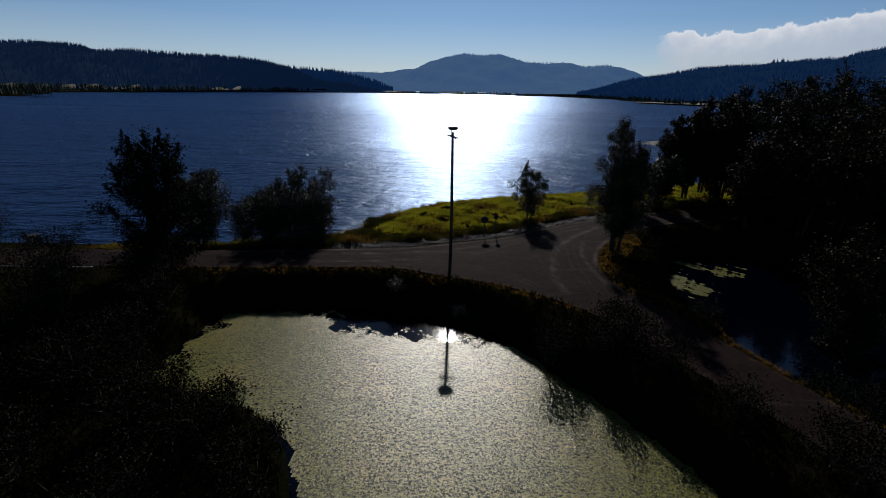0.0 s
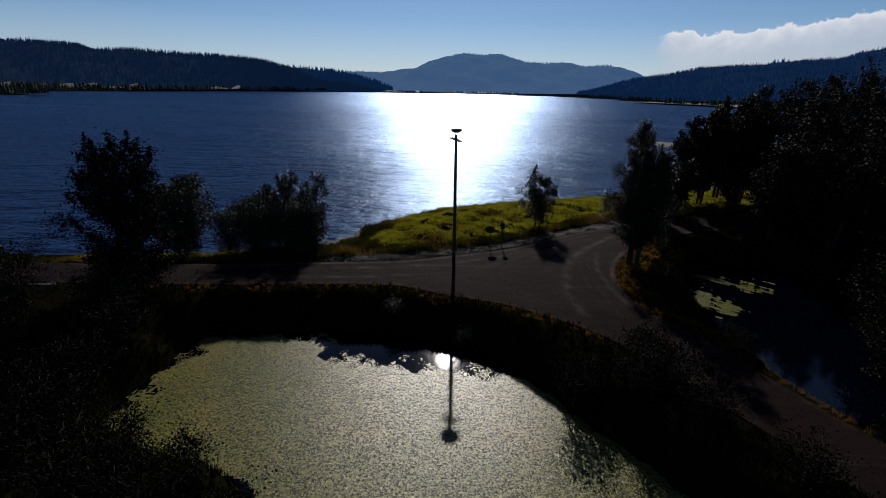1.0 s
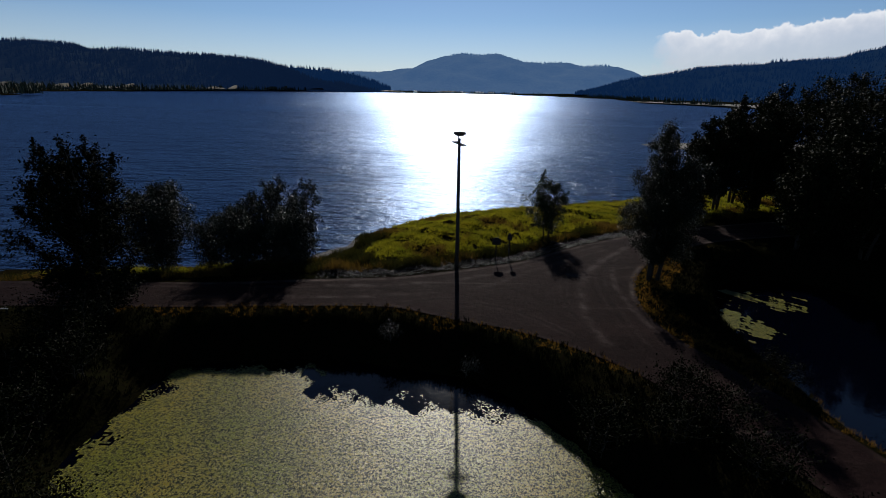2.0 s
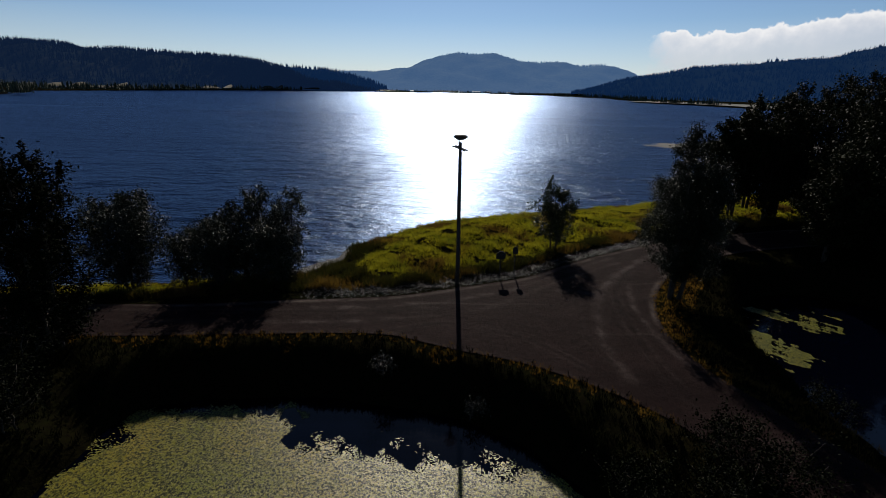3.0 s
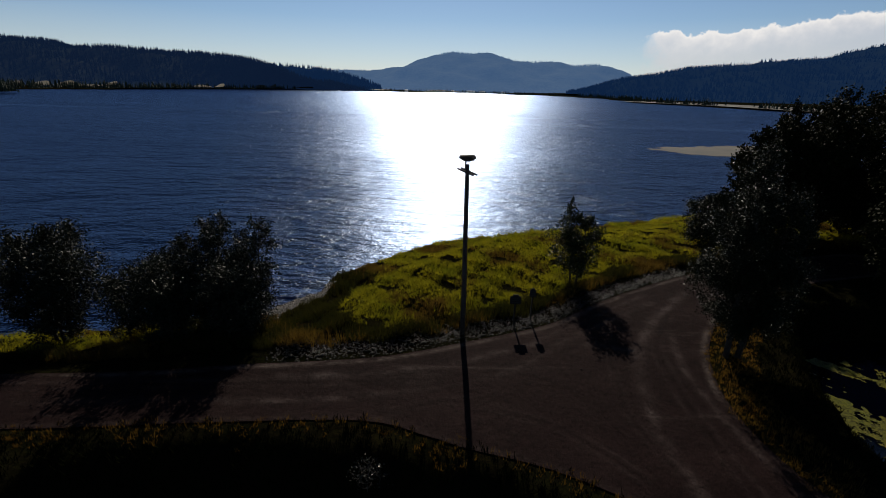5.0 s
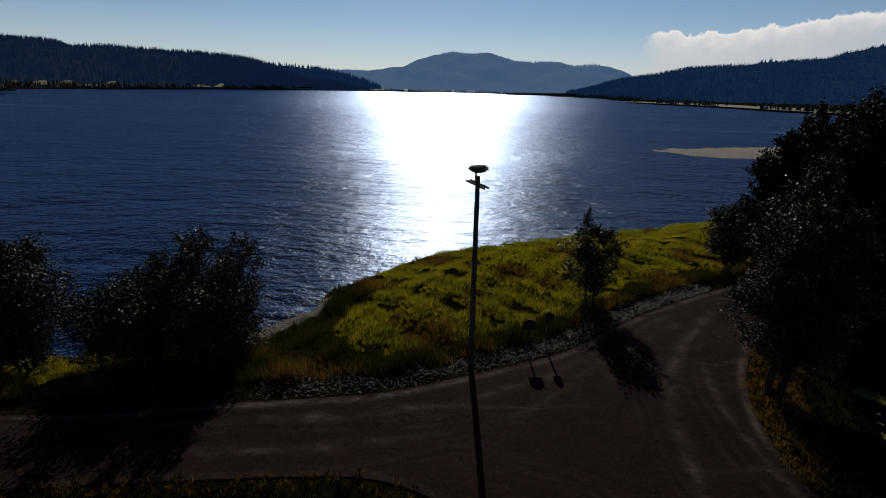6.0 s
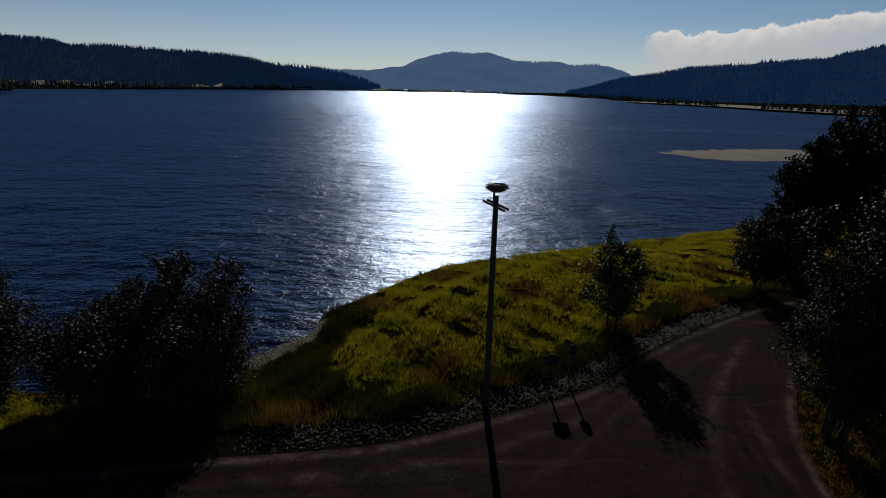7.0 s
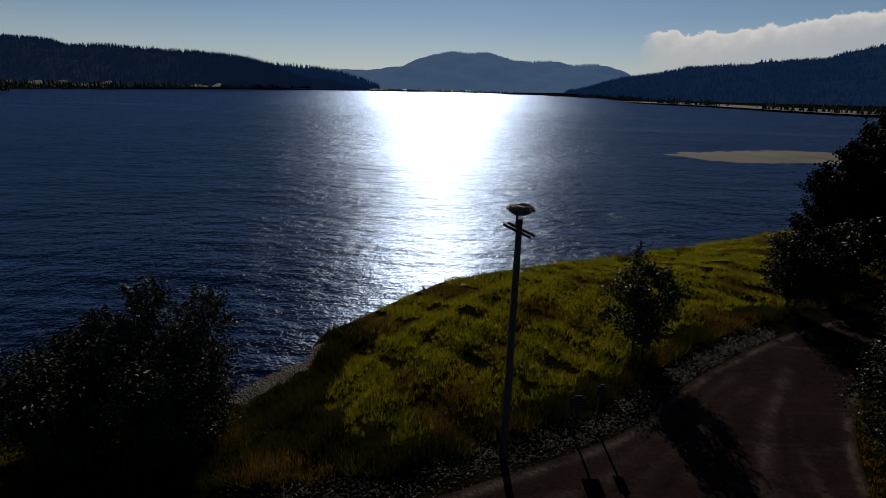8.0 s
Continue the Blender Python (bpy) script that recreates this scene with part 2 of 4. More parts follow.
# sedge this dark carries the shade of the bank slope
GRASS_DARK = make_leaf("shaded_bank_sedge", (0.0035, 0.005, 0.0017), (0.0075, 0.007, 0.0025), 0.02, 0.9, None, 0.0)
BARK = make_bark("grey_bark", (0.016, 0.0135, 0.011), (0.045, 0.038, 0.032))
POLE_WOOD = make_bark("weathered_pole_wood", (0.02, 0.017, 0.014), (0.05, 0.042, 0.035))
TWIG = make_plain("dry_twigs", (0.035, 0.027, 0.02), (0.09, 0.07, 0.05), 20, 0.9)
SIGN_WOOD = make_plain("stained_sign_board", (0.006, 0.005, 0.004), (0.012, 0.01, 0.008), 8, 0.9)
SIGN_PALE = make_plain("faded_white_paint", (0.01, 0.01, 0.009), (0.018, 0.018, 0.016), 12, 0.7, 0.1)
STEEL = make_plain("galvanised_steel", (0.3, 0.3, 0.3), (0.42, 0.42, 0.42), 15, 0.5, 0.1)
SAND = make_plain("wet_shore_sand", (0.0025, 0.002, 0.0016), (0.014, 0.011, 0.0085), 3.5, 0.95, 1.0, 0.12)
SHOAL = make_plain("floating_weed", (0.006, 0.008, 0.009), (0.04, 0.034, 0.022), 0.07, 0.95, 0.5, 0.1)
# slopes and their conifers glow faintly: the last colour is haze, not bark or needles
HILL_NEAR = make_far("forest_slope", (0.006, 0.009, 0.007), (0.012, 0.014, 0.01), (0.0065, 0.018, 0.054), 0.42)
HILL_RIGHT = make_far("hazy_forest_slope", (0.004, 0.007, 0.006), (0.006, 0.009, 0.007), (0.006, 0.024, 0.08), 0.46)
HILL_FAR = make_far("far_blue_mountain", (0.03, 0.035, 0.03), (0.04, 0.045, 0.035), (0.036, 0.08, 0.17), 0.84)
FIELD = make_plain("cut_hay_field", (0.022, 0.02, 0.01), (0.055, 0.042, 0.022), 0.03, 0.95, 0.2, 0.2)
MARSH = make_plain("reeds", (0.008, 0.01, 0.007), (0.024, 0.021, 0.013), 0.04, 0.95, 0.3, 0.2)
CONIFER = make_leaf("conifer_needles", (0.012, 0.02, 0.012), (0.022, 0.032, 0.018), 0.05, 0.8)
ROOF = make_plain("pale_metal_roof", (0.5, 0.5, 0.5), (0.65, 0.65, 0.64), 0.5, 0.45, 0.05)
WALL = make_plain("pale_siding", (0.45, 0.43, 0.4), (0.6, 0.58, 0.54), 0.6, 0.8, 0.05)

# ---- mesh helpers ----


def mesh_ob(name, verts, faces, material, parent=None, label="", smooth=False):
    me = bpy.data.meshes.new(name)
    me.from_pydata([tuple(map(float, v)) for v in verts], [], [tuple(map(int, f)) for f in faces])
    me.materials.append(material)
    if smooth:
        me.polygons.foreach_set("use_smooth", [True] * len(me.polygons))
    me.update()
    ob = new(name, me)
    if parent:
        ob.parent = parent
    if label:
        tagged(ob, label)
    return ob


def part(name, bm, material, parent, label=""):
    me = bpy.data.meshes.new(name)
    bm.to_mesh(me)
    bm.free()
    me.materials.append(material)
    ob = new(name, me)
    ob.parent = parent
    if label:
        tagged(ob, label)
    return ob


def quads_ob(name, pts, material, parent=None, label=""):
    """One mesh of loose quads; pts is an array n x 4 x 3."""
    n = len(pts)
    me = bpy.data.meshes.new(name)
    me.vertices.add(n * 4)
    me.vertices.foreach_set("co", np.asarray(pts, dtype=np.float32).reshape(-1))
    me.loops.add(n * 4)
    me.loops.foreach_set("vertex_index", np.arange(n * 4, dtype=np.int32))
    me.polygons.add(n)
    me.polygons.foreach_set("loop_start", np.arange(0, n * 4, 4, dtype=np.int32))
    me.materials.append(material)
    me.update(calc_edges=True)
    me.validate()
    ob = new(name, me)
    if parent:
        ob.parent = parent
    if label:
        tagged(ob, label)
    return ob


def tris_ob(name, pts, material, parent=None):
    n = len(pts)
    me = bpy.data.meshes.new(name)
    me.vertices.add(n * 3)
    me.vertices.foreach_set("co", np.asarray(pts, dtype=np.float32).reshape(-1))
    me.loops.add(n * 3)
    me.loops.foreach_set("vertex_index", np.arange(n * 3, dtype=np.int32))
    me.polygons.add(n)
    me.polygons.foreach_set("loop_start", np.arange(0, n * 3, 3, dtype=np.int32))
    me.materials.append(material)
    me.update(calc_edges=True)
    me.validate()
    ob = new(name, me)
    if parent:
        ob.parent = parent
    return ob


def empty(name, at, **tags):
    ob = new(name)
    ob.location = at
    return tagged(ob, **tags)


def tube(path, radii, sides=6):
    """Verts and faces of a tapered tube along a path."""
    verts, faces = [], []
    path = [np.array(p, float) for p in path]
    for k, p in enumerate(path):
        d = path[min(k + 1, len(path) - 1)] - path[max(k - 1, 0)]
        d = d / (np.linalg.norm(d) + 1e-9)
        a = np.cross(d, (0.31, 0.95, 0.05) if abs(d[2]) > 0.8 else (0, 0, 1.0))
        a = a / np.linalg.norm(a)
        b = np.cross(d, a)
        for j in range(sides):
            w = 2 * math.pi * j / sides
            verts.append(p + radii[k] * (math.cos(w) * a + math.sin(w) * b))
    for k in range(len(path) - 1):
        for j in range(sides):
            i, i2 = k * sides + j, k * sides + (j + 1) % sides
            faces.append((i, i2, i2 + sides, i + sides))
    faces.append(tuple(range(sides))[::-1])
    faces.append(tuple(len(verts) - sides + j for j in range(sides)))
    return verts, faces


def merge(pieces):
    verts, faces = [], []
    for v, f in pieces:
        n = len(verts)
        verts += list(v)
        faces += [tuple(i + n for i in q) for q in f]
    return verts, faces


def curve(points, n=6, closed=True):
    """A smooth line through a few points."""
    p = [np.array(q, float) for q in points]
    out = []
    m = len(p)
    for i in range(m if closed else m - 1):
        if closed:
            a, b, c, d = p[i - 1], p[i], p[(i + 1) % m], p[(i + 2) % m]
        else:
            a, b, c, d = p[max(i - 1, 0)], p[i], p[i + 1], p[min(i + 2, m - 1)]
        for k in range(n):
            t = k / n
            out.append(0.5 * (2 * b + (c - a) * t + (2 * a - 5 * b + 4 * c - d) * t * t + (3 * b - a - 3 * c + d) * t ** 3))
    if not closed:
        out.append(p[-1])
    return np.array(out)


def signed(x, y, poly):
    """Distance to a closed outline, negative inside."""
    x, y = np.asarray(x, float), np.asarray(y, float)
    best = np.full(x.shape, 1e18)
    inside = np.zeros(x.shape, bool)
    n = len(poly)
    for i in range(n):
        ax, ay = poly[i]
        bx, by = poly[(i + 1) % n]
        ex, ey = bx - ax, by - ay
        t = np.clip(((x - ax) * ex + (y - ay) * ey) / (ex * ex + ey * ey + 1e-12), 0, 1)
        best = np.minimum(best, (x - ax - t * ex) ** 2 + (y - ay - t * ey) ** 2)
        if ay != by:
            inside ^= ((ay > y) != (by > y)) & (x < ex * (y - ay) / (by - ay) + ax)
    return np.where(inside, -1, 1) * np.sqrt(best)


def smooth(t):
    t = np.clip(t, 0, 1)
    return t * t * (3 - 2 * t)


def wobble(x, y, size, seed=0.0):
    """Cheap rolling noise between about -1 and 1."""
    a = np.sin(x / size * 1.7 + seed) * np.cos(y / size * 1.3 - seed * 2)
    b = np.sin((x * 0.6 + y * 0.8) / size * 3.1 + seed * 3) * 0.5
    c = np.cos((x * 0.9 - y * 0.5) / size * 5.3 + seed * 5) * 0.25
    return (a + b + c) / 1.4


# ---- plan ----
LAKE_Z, POND_Z, LAND_Z, ROAD_Z = -1.8, -2.1, 0.1, 0.15
SHORE = curve([(-900, 20), (-300, 36), (-90, 41), (-42, 42.5), (-27, 44.2), (-19, 46.8), (-14.8, 48.6), (-12.2, 51.6), (-11.7, 55.3), (-9, 58.8),
               (-5.6, 63.2), (-2.5, 66.2), (4, 69.6), (12, 72.8), (20, 76), (31, 81), (43, 87), (60, 95), (130, 130), (300, 260)], 6, False)
FAR_SHORE = [(420, 515), (384, 585), (366, 742), (300, 905), (345, 1000), (392, 1363), (347, 1641), (60, 2150), (-242, 1800), (-595, 1720),
             (-620, 1402), (-630, 1000), (-616, 848), (-640, 700), (-560, 600), (-488, 545), (-470, 505), (-560, 480), (-800, 430), (-1000, 200)]
LAKE_LINE = np.array([tuple(p) for p in SHORE] + FAR_SHORE)
POND_LINE = curve([(-17.5, 25.2), (-16.2, 29.2), (-9, 30.6), (-2, 30), (3, 28), (6, 25), (8.6, 21.4), (10.8, 18.6), (13, 14.5), (15, 8), (16, -6), (8, -22),
                   (-10, -24), (-12, -8), (-5, 6), (-5.8, 12), (-8.6, 16.6), (-13.4, 17.8), (-17.4, 20.4)], 5)
SIDE_POND = curve([(19, 30), (19.6, 36), (21.4, 41.5), (24.5, 46), (29, 47.5), (34, 46), (38, 40), (40, 30), (38, 20), (32, 13), (25, 14), (21, 20), (19.3, 25)], 5)
ROAD_LINE = curve([(-60, 30.5), (-40, 31.4), (-20.8, 32.6), (-12.4, 33.5), (-5, 34.1), (-1.6, 33.2), (0, 32.6), (3.5, 31.6), (7.2, 29.6), (10.2, 27), (12.6, 23),
                   (15.5, 18), (19, 11), (24, 2), (29, 4), (23.5, 12), (19.6, 19), (17.2, 24.6), (15.2, 28.6), (13.6, 32), (13.2, 35.5), (13.8, 38.8),
                   (15.4, 42.4), (18.4, 46.4), (22.5, 49.6), (28, 52.4), (40, 56.5), (39, 61), (27, 57.3), (19.6, 54), (13.4, 50.2), (9.2, 47.1), (5.5, 44), (0, 41.4),
                   (-4.1, 39.7), (-7.7, 38.9), (-12.4, 38.2), (-20.4, 36.9), (-40, 35.4), (-60, 34.6)], 5)


def height(x, y):
    """The lie of the land."""
    x, y = np.asarray(x, float), np.asarray(y, float)
    lake = signed(x, y, LAKE_LINE)
    z = np.where(lake < 0, LAKE_Z - np.clip(-lake * 0.3, 0, 4), LAKE_Z + (LAND_Z - LAKE_Z) * smooth((lake + 0.3) / 10.0))
    lumps = 0.12 * wobble(x, y, 2.3, 1.0) + 0.2 * wobble(x, y, 1.15, 4.0)
    z = z + np.where((lake > 0) & (lake < 40), lumps * smooth(lake / 1.5), 0)
    far = np.clip(lake - 150, 0, 3000)
    z = z + np.where(y > 300, far * 0.02, 0)
    pond = np.minimum(signed(x, y, POND_LINE), signed(x, y, SIDE_POND))
    mild = np.maximum(smooth((-7.5 - x) / 2.5), 0.7 * smooth((6 - x) / 3)) * smooth((y - 25) / 2)
    z = z - 3.2 * smooth((1.4 + 1.4 * mild - pond) / (2.4 + 1.9 * mild))
    road = signed(x, y, ROAD_LINE)
    flat = smooth((1.0 - road) / 1.0)
    return np.where(road < 1.2, z * (1 - flat) + (ROAD_Z - 0.05) * flat, z)


def spread(lo, hi, step, far, back):
    """Grid lines: even between lo and hi, ever wider outside."""
    mid = list(np.arange(lo, hi + step / 2, step))
    up, s = [mid[-1]], step
    while up[-1] < far:
        s *= 1.14
        up.append(up[-1] + s)
    dn, s = [mid[0]], step
    while dn[-1] > back:
        s *= 1.14
        dn.append(dn[-1] - s)
    return np.array(dn[:0:-1] + mid + up[1:])


gx, gy = spread(-36, 46, 0.42, 4700, -4700), spread(10, 88, 0.42, 4700, -900)
GX, GY = np.meshgrid(gx, gy)
GZ = height(GX.ravel(), GY.ravel())
nx, ny = len(gx), len(gy)
idx = np.arange(nx * ny).reshape(ny, nx)
faces = np.stack([idx[:-1, :-1], idx[:-1, 1:], idx[1:, 1:], idx[1:, :-1]], -1).reshape(-1, 4)
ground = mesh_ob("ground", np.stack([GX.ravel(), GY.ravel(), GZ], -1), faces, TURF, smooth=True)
tagged(ground, "turf and earth round a lake and ponds, base colour darkened for shade", "ground", kind="structure")


def sheet(name, outline, z, material, label, category, fill=0.0):
    bm = bmesh.new()
    flat = [Vector((float(p[0]), float(p[1]))) for p in outline]
    ring = list(range(len(flat)))
    if fill:
        o = np.array(outline)
        X, Y = np.meshgrid(np.arange(max(o[:, 0].min(), -34), o[:, 0].max(), fill), np.arange(o[:, 1].min(), o[:, 1].max(), fill))
        inner = signed(X.ravel(), Y.ravel(), o) < -fill * 0.5
        flat += [Vector((float(x), float(y))) for x, y in zip(X.ravel()[inner], Y.ravel()[inner])]
    pts, _, tris, _, _, _ = delaunay_2d_cdt(flat, [], [ring], 1, 1e-4)
    vs = [bm.verts.new((p.x, p.y, z)) for p in pts]
    for t in tris:
        f = bm.faces.new([vs[i] for i in t])
        f.normal_update()
        if f.normal.z < 0:
            f.normal_flip()
    me = bpy.data.meshes.new(name)
    bm.to_mesh(me)
    bm.free()
    me.materials.append(material)
    return tagged(new(name, me), label, category, kind="structure")


sheet("lake_water", [(-4000, 20), (-300, 20), (-60, 38), (0, 40), (20, 60), (60, 70), (700, 60), (1200, 2400), (-4000, 2400)], LAKE_Z, LAKE,
      "wide blue lake with wind ripples and sun glitter", "lake")
sheet("pond_water", [(-26, -28), (17.4, -28), (17.4, 9), (14, 19), (9.5, 25), (6, 30), (-4, 32.5), (-26, 32.5)], POND_Z, POND, "dark still pond water", "pond")
sheet("side_pond_water", [(17.8, 10), (43, 10), (43, 49), (22, 49), (17.8, 38)], POND_Z, POND, "dark blue still water of a small pond", "pond")


def line_distance(x, y, line):
    best = np.full(x.shape, 1e9)
    for (ax, ay), (bx, by) in zip(line[:-1], line[1:]):
        ex, ey = bx - ax, by - ay
        t = np.clip(((x - ax) * ex + (y - ay) * ey) / (ex * ex + ey * ey + 1e-12), 0, 1)
        best = np.minimum(best, np.hypot(x - ax - t * ex, y - ay - t * ey))
    return best


TRACKS = (([(-40, 32.6), (-26, 33.9), (-12, 35.2), (-4, 36.2), (2, 38.2), (7, 42.6), (14, 48)], 0.4), ([(-40, 34.2), (-26, 35.6), (-12, 36.8), (-4, 38), (1.5, 40), (6.5, 43.4), (14, 49.4)], 0.35))
# dark wheel ruts with a pushed-up ridge beside them, and pale dusty streaks
RUTS = (([(-8.2, 34.2), (-4.6, 34.5), (-1.6, 35.6), (-0.2, 35.8), (0.4, 35.8), (2.4, 34.9), (3.9, 34.4), (5.4, 33.2), (7.1, 31.4)], 0.11), ([(-24, 35.4), (-13.5, 36.4), (-6.2, 37.0), (-1.9, 37.5)], 0.1),
        ([(14.4, 46.2), (12.0, 42.2), (11.3, 38.8), (11.1, 35.5), (11.2, 31.7), (11.6, 28.8)], 0.13), ([(9.2, 42.6), (8.2, 38.6), (7.9, 35.2), (8.6, 31.8)], 0.09))
STREAKS = (([(-9.8, 37.2), (-6.3, 37.6)], 0.3), ([(-0.5, 39.1), (1.4, 40.1), (4.5, 41.6)], 0.22), ([(-11.5, 35.0), (-5.9, 35.7)], 0.2), ([(17.2, 49.9), (12.6, 44.6), (10.0, 39.7), (8.8, 34.1), (9.2, 30.2)], 0.35),
           ([(-12.3, 38.0), (-8.1, 38.8), (-4.4, 40.0), (-0.5, 41.2)], 0.14), ([(7.6, 41.6), (11.0, 41.0)], 0.3), ([(-3.5, 38.3), (-1.0, 38.7)], 0.18), ([(13.4, 43.4), (12.4, 39.4), (12.4, 35), (13, 31)], 0.22))
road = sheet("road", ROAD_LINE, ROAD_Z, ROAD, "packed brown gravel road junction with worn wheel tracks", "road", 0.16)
spots = np.array([tuple(v.co) for v in road.data.vertices])
worn, rut = np.zeros(len(spots)), np.zeros(len(spots))
for pts, wide in TRACKS:
    d = line_distance(spots[:, 0], spots[:, 1], curve(pts, 8, False))
    worn = np.maximum(worn, 0.45 * np.exp(-(d / wide * 1.7) ** 2) * (0.55 + 0.45 * wobble(spots[:, 0], spots[:, 1], 2.5, 2.0)))
for pts, wide in RUTS:
    d = line_distance(spots[:, 0], spots[:, 1], curve(pts, 8, False))
    rut = np.maximum(rut, np.exp(-(d / wide) ** 2) * np.clip(0.55 + 0.6 * wobble(spots[:, 0], spots[:, 1], 1.9, 3.0), 0, 1))
    worn = np.maximum(worn, 0.3 * np.exp(-((d - 2.4 * wide) / wide) ** 2) * (0.6 + 0.6 * wobble(spots[:, 0], spots[:, 1], 1.6, 7.0)))
for pts, wide in STREAKS:
    d = line_distance(spots[:, 0], spots[:, 1], curve(pts, 8, False))
    worn = np.maximum(worn, np.exp(-(d / wide) ** 2) * (0.55 + 0.4 * wobble(spots[:, 0], spots[:, 1], 0.8, 5.0)))
edge_d = signed(spots[:, 0], spots[:, 1], ROAD_LINE)
berm = np.exp(-((edge_d + 0.3) / 0.16) ** 2) * (spots[:, 1] > 36.5) + 0.2 * np.exp(-((edge_d + 0.2) / 0.15) ** 2) * (spots[:, 1] <= 36.5)
road.data.attributes.new("berm", "FLOAT", "POINT").data.foreach_set("value", np.clip(berm, 0, 1).astype(np.float32))
road.data.attributes.new("rut", "FLOAT", "POINT").data.foreach_set("value", np.clip(rut, 0, 1).astype(np.float32))
road.data.attributes.new("wear", "FLOAT", "POINT").data.foreach_set("value", np.clip(worn, 0, 1).astype(np.float32))


def weed_sheet(name, areas, mask, label):
    """Floating duckweed: a sheet of small patches with a ragged rim, finest where it thins out."""
    out = []
    for x0, x1, y0, y1, step in areas:
        X, Y = np.meshgrid(np.arange(x0, x1 - step * 0.5, step), np.arange(y0, y1 - step * 0.5, step))
        keep = mask(X + step / 2, Y + step / 2)
        X, Y = X[keep], Y[keep]
        z = np.full(X.shape, POND_Z + 0.012)
        out.append(np.stack([np.stack([X + a * step, Y + b * step, z], -1) for a, b in ((0, 0), (1, 0), (1, 1), (0, 1))], 1))
    return tagged(quads_ob(name, np.concatenate(out), WEED), label, "duckweed", kind="stuff")


def hash2(x, y):
    return np.modf(np.abs(np.sin(x * 12.9898 + y * 78.233) * 43758.5453))[0]


def pond_mask(x, y):
    d = signed(x, y, POND_LINE)
    rim = 27.3 - 0.08 * (x + 8).clip(0) + 0.7 * wobble(x, y, 1.1, 2.0) + 2.4 * smooth((-7.6 - x + 0.9 * wobble(x, y, 0.6, 8.0)) / 1.6)
    ragged = hash2(np.floor(x / 0.0625), np.floor(y / 0.0625))
    thin = smooth((y - rim + 0.9) / 1.2) * (1 + 0.6 * wobble(x, y, 0.35, 3.0))
    west = smooth((-9 - x) / 4)
    keep = (d < -0.35 + 0.3 * wobble(x, y, 0.7) - west * (0.1 + 0.9 * wobble(x * 0.5, y, 0.8, 6.0) + 0.8 * (ragged - 0.5))) & (y < rim + 0.4) & (ragged > thin - 0.02)
    hole = ((x + 2.1) / 0.55) ** 2 + ((y - 26.7) / 0.7) ** 2 < 1 + 0.7 * wobble(x, y, 0.3) + 0.4 * (ragged - 0.5)
    return keep & ~hole


def side_mask(x, y):
    w = 0.7 * wobble(x, y, 1.6, 4.0) + 0.6 * wobble(x, y, 0.7, 7.0) + 0.45 * wobble(x, y, 0.28, 2.0)
    a = ((x - 21.7) / 2.0) ** 2 + ((y - 37.9) / 2.6) ** 2 < 0.8 + 0.8 * w
    b = ((x - 26.0) / 3.4) ** 2 + ((y - 42.6) / 2.1) ** 2 < 0.6 + 0.9 * w
    w = w + 0.5 * (hash2(np.floor(x / 0.07), np.floor(y / 0.07)) - 0.5)
    return ((a & (w > -0.45)) | (b & (w > 0.2))) & (signed(x, y, SIDE_POND) < -0.2)


weed_sheet("duckweed_mat", ((-21, 17, -25, 11, 0.25), (-21, 17, 11, 24, 0.125), (-21, 17, 24, 31, 0.0625)), pond_mask, "yellow-green duckweed covering the pond surface")
weed_sheet("duckweed_patch", ((18, 32, 31, 48, 0.07),), side_mask, "pale green duckweed patches on dark water")

# pale weed mat that reaches into the lake, and the small beach
mat_line = curve([(60, 167), (66, 160), (74, 153), (96, 155), (140, 156), (180, 175), (120, 185), (95, 182), (74, 174)], 26)
mat_line = mat_line + np.stack([wobble(mat_line[:, 0], mat_line[:, 1], 3.0, 1), wobble(mat_line[:, 0], mat_line[:, 1], 2.2, 4)], -1) * (2.6, 2.0)
sheet("weed_shoal", mat_line, LAKE_Z + 0.03, SHOAL, "pale tan weed shoal at the lake surface", "shoal")
beach_line = curve([(-15.8, 46.8), (-14.9, 48.7), (-13.6, 50.3), (-12.2, 51.9), (-11.7, 54.0), (-11.1, 53.6), (-11.4, 51.5), (-12.0, 49.9), (-12.9, 48.6), (-14.3, 47.4)], 5)

# ---- far hills ----


def hill(name, ridge, foot, material, label, rough, seed):
    """A long slope from its foot up to the ridge and down behind."""
    rng = np.random.default_rng(seed)
    top = curve(ridge, 14, False)
    low = np.array([np.interp(np.linspace(0, 1, len(top)), np.linspace(0, 1, len(foot)), [p[k] for p in foot]) for k in range(3)]).T
    rows, steps = [], 22
    for j in range(steps + 1):
        s = j / steps
        p = low * (1 - s) + top * s
        lift = np.sin(s * math.pi * 0.5) ** 1.2
        p[:, 2] = low[:, 2] * (1 - lift) + top[:, 2] * lift
        wob = wobble(p[:, 0], p[:, 1], rough * 9, seed) * rough * 1.4 * math.sin(s * math.pi) + rng.normal(0, rough * 0.06, len(p))
        p[:, 2] += wob
        rows.append(p)
    backside = top.copy()
    backside[:, 1] += 300
    backside[:, 2] = -5
    rows.append(backside)
    v = np.concatenate(rows)
    n = len(top)
    f = [(j * n + i, j * n + i + 1, (j + 1) * n + i + 1, (j + 1) * n + i) for j in range(len(rows) - 1) for i in range(n - 1)]
    ob = mesh_ob(name, v, f, material, smooth=True)
    tagged(ob, label, "hill", kind="structure")
    return np.array(rows[:-1])


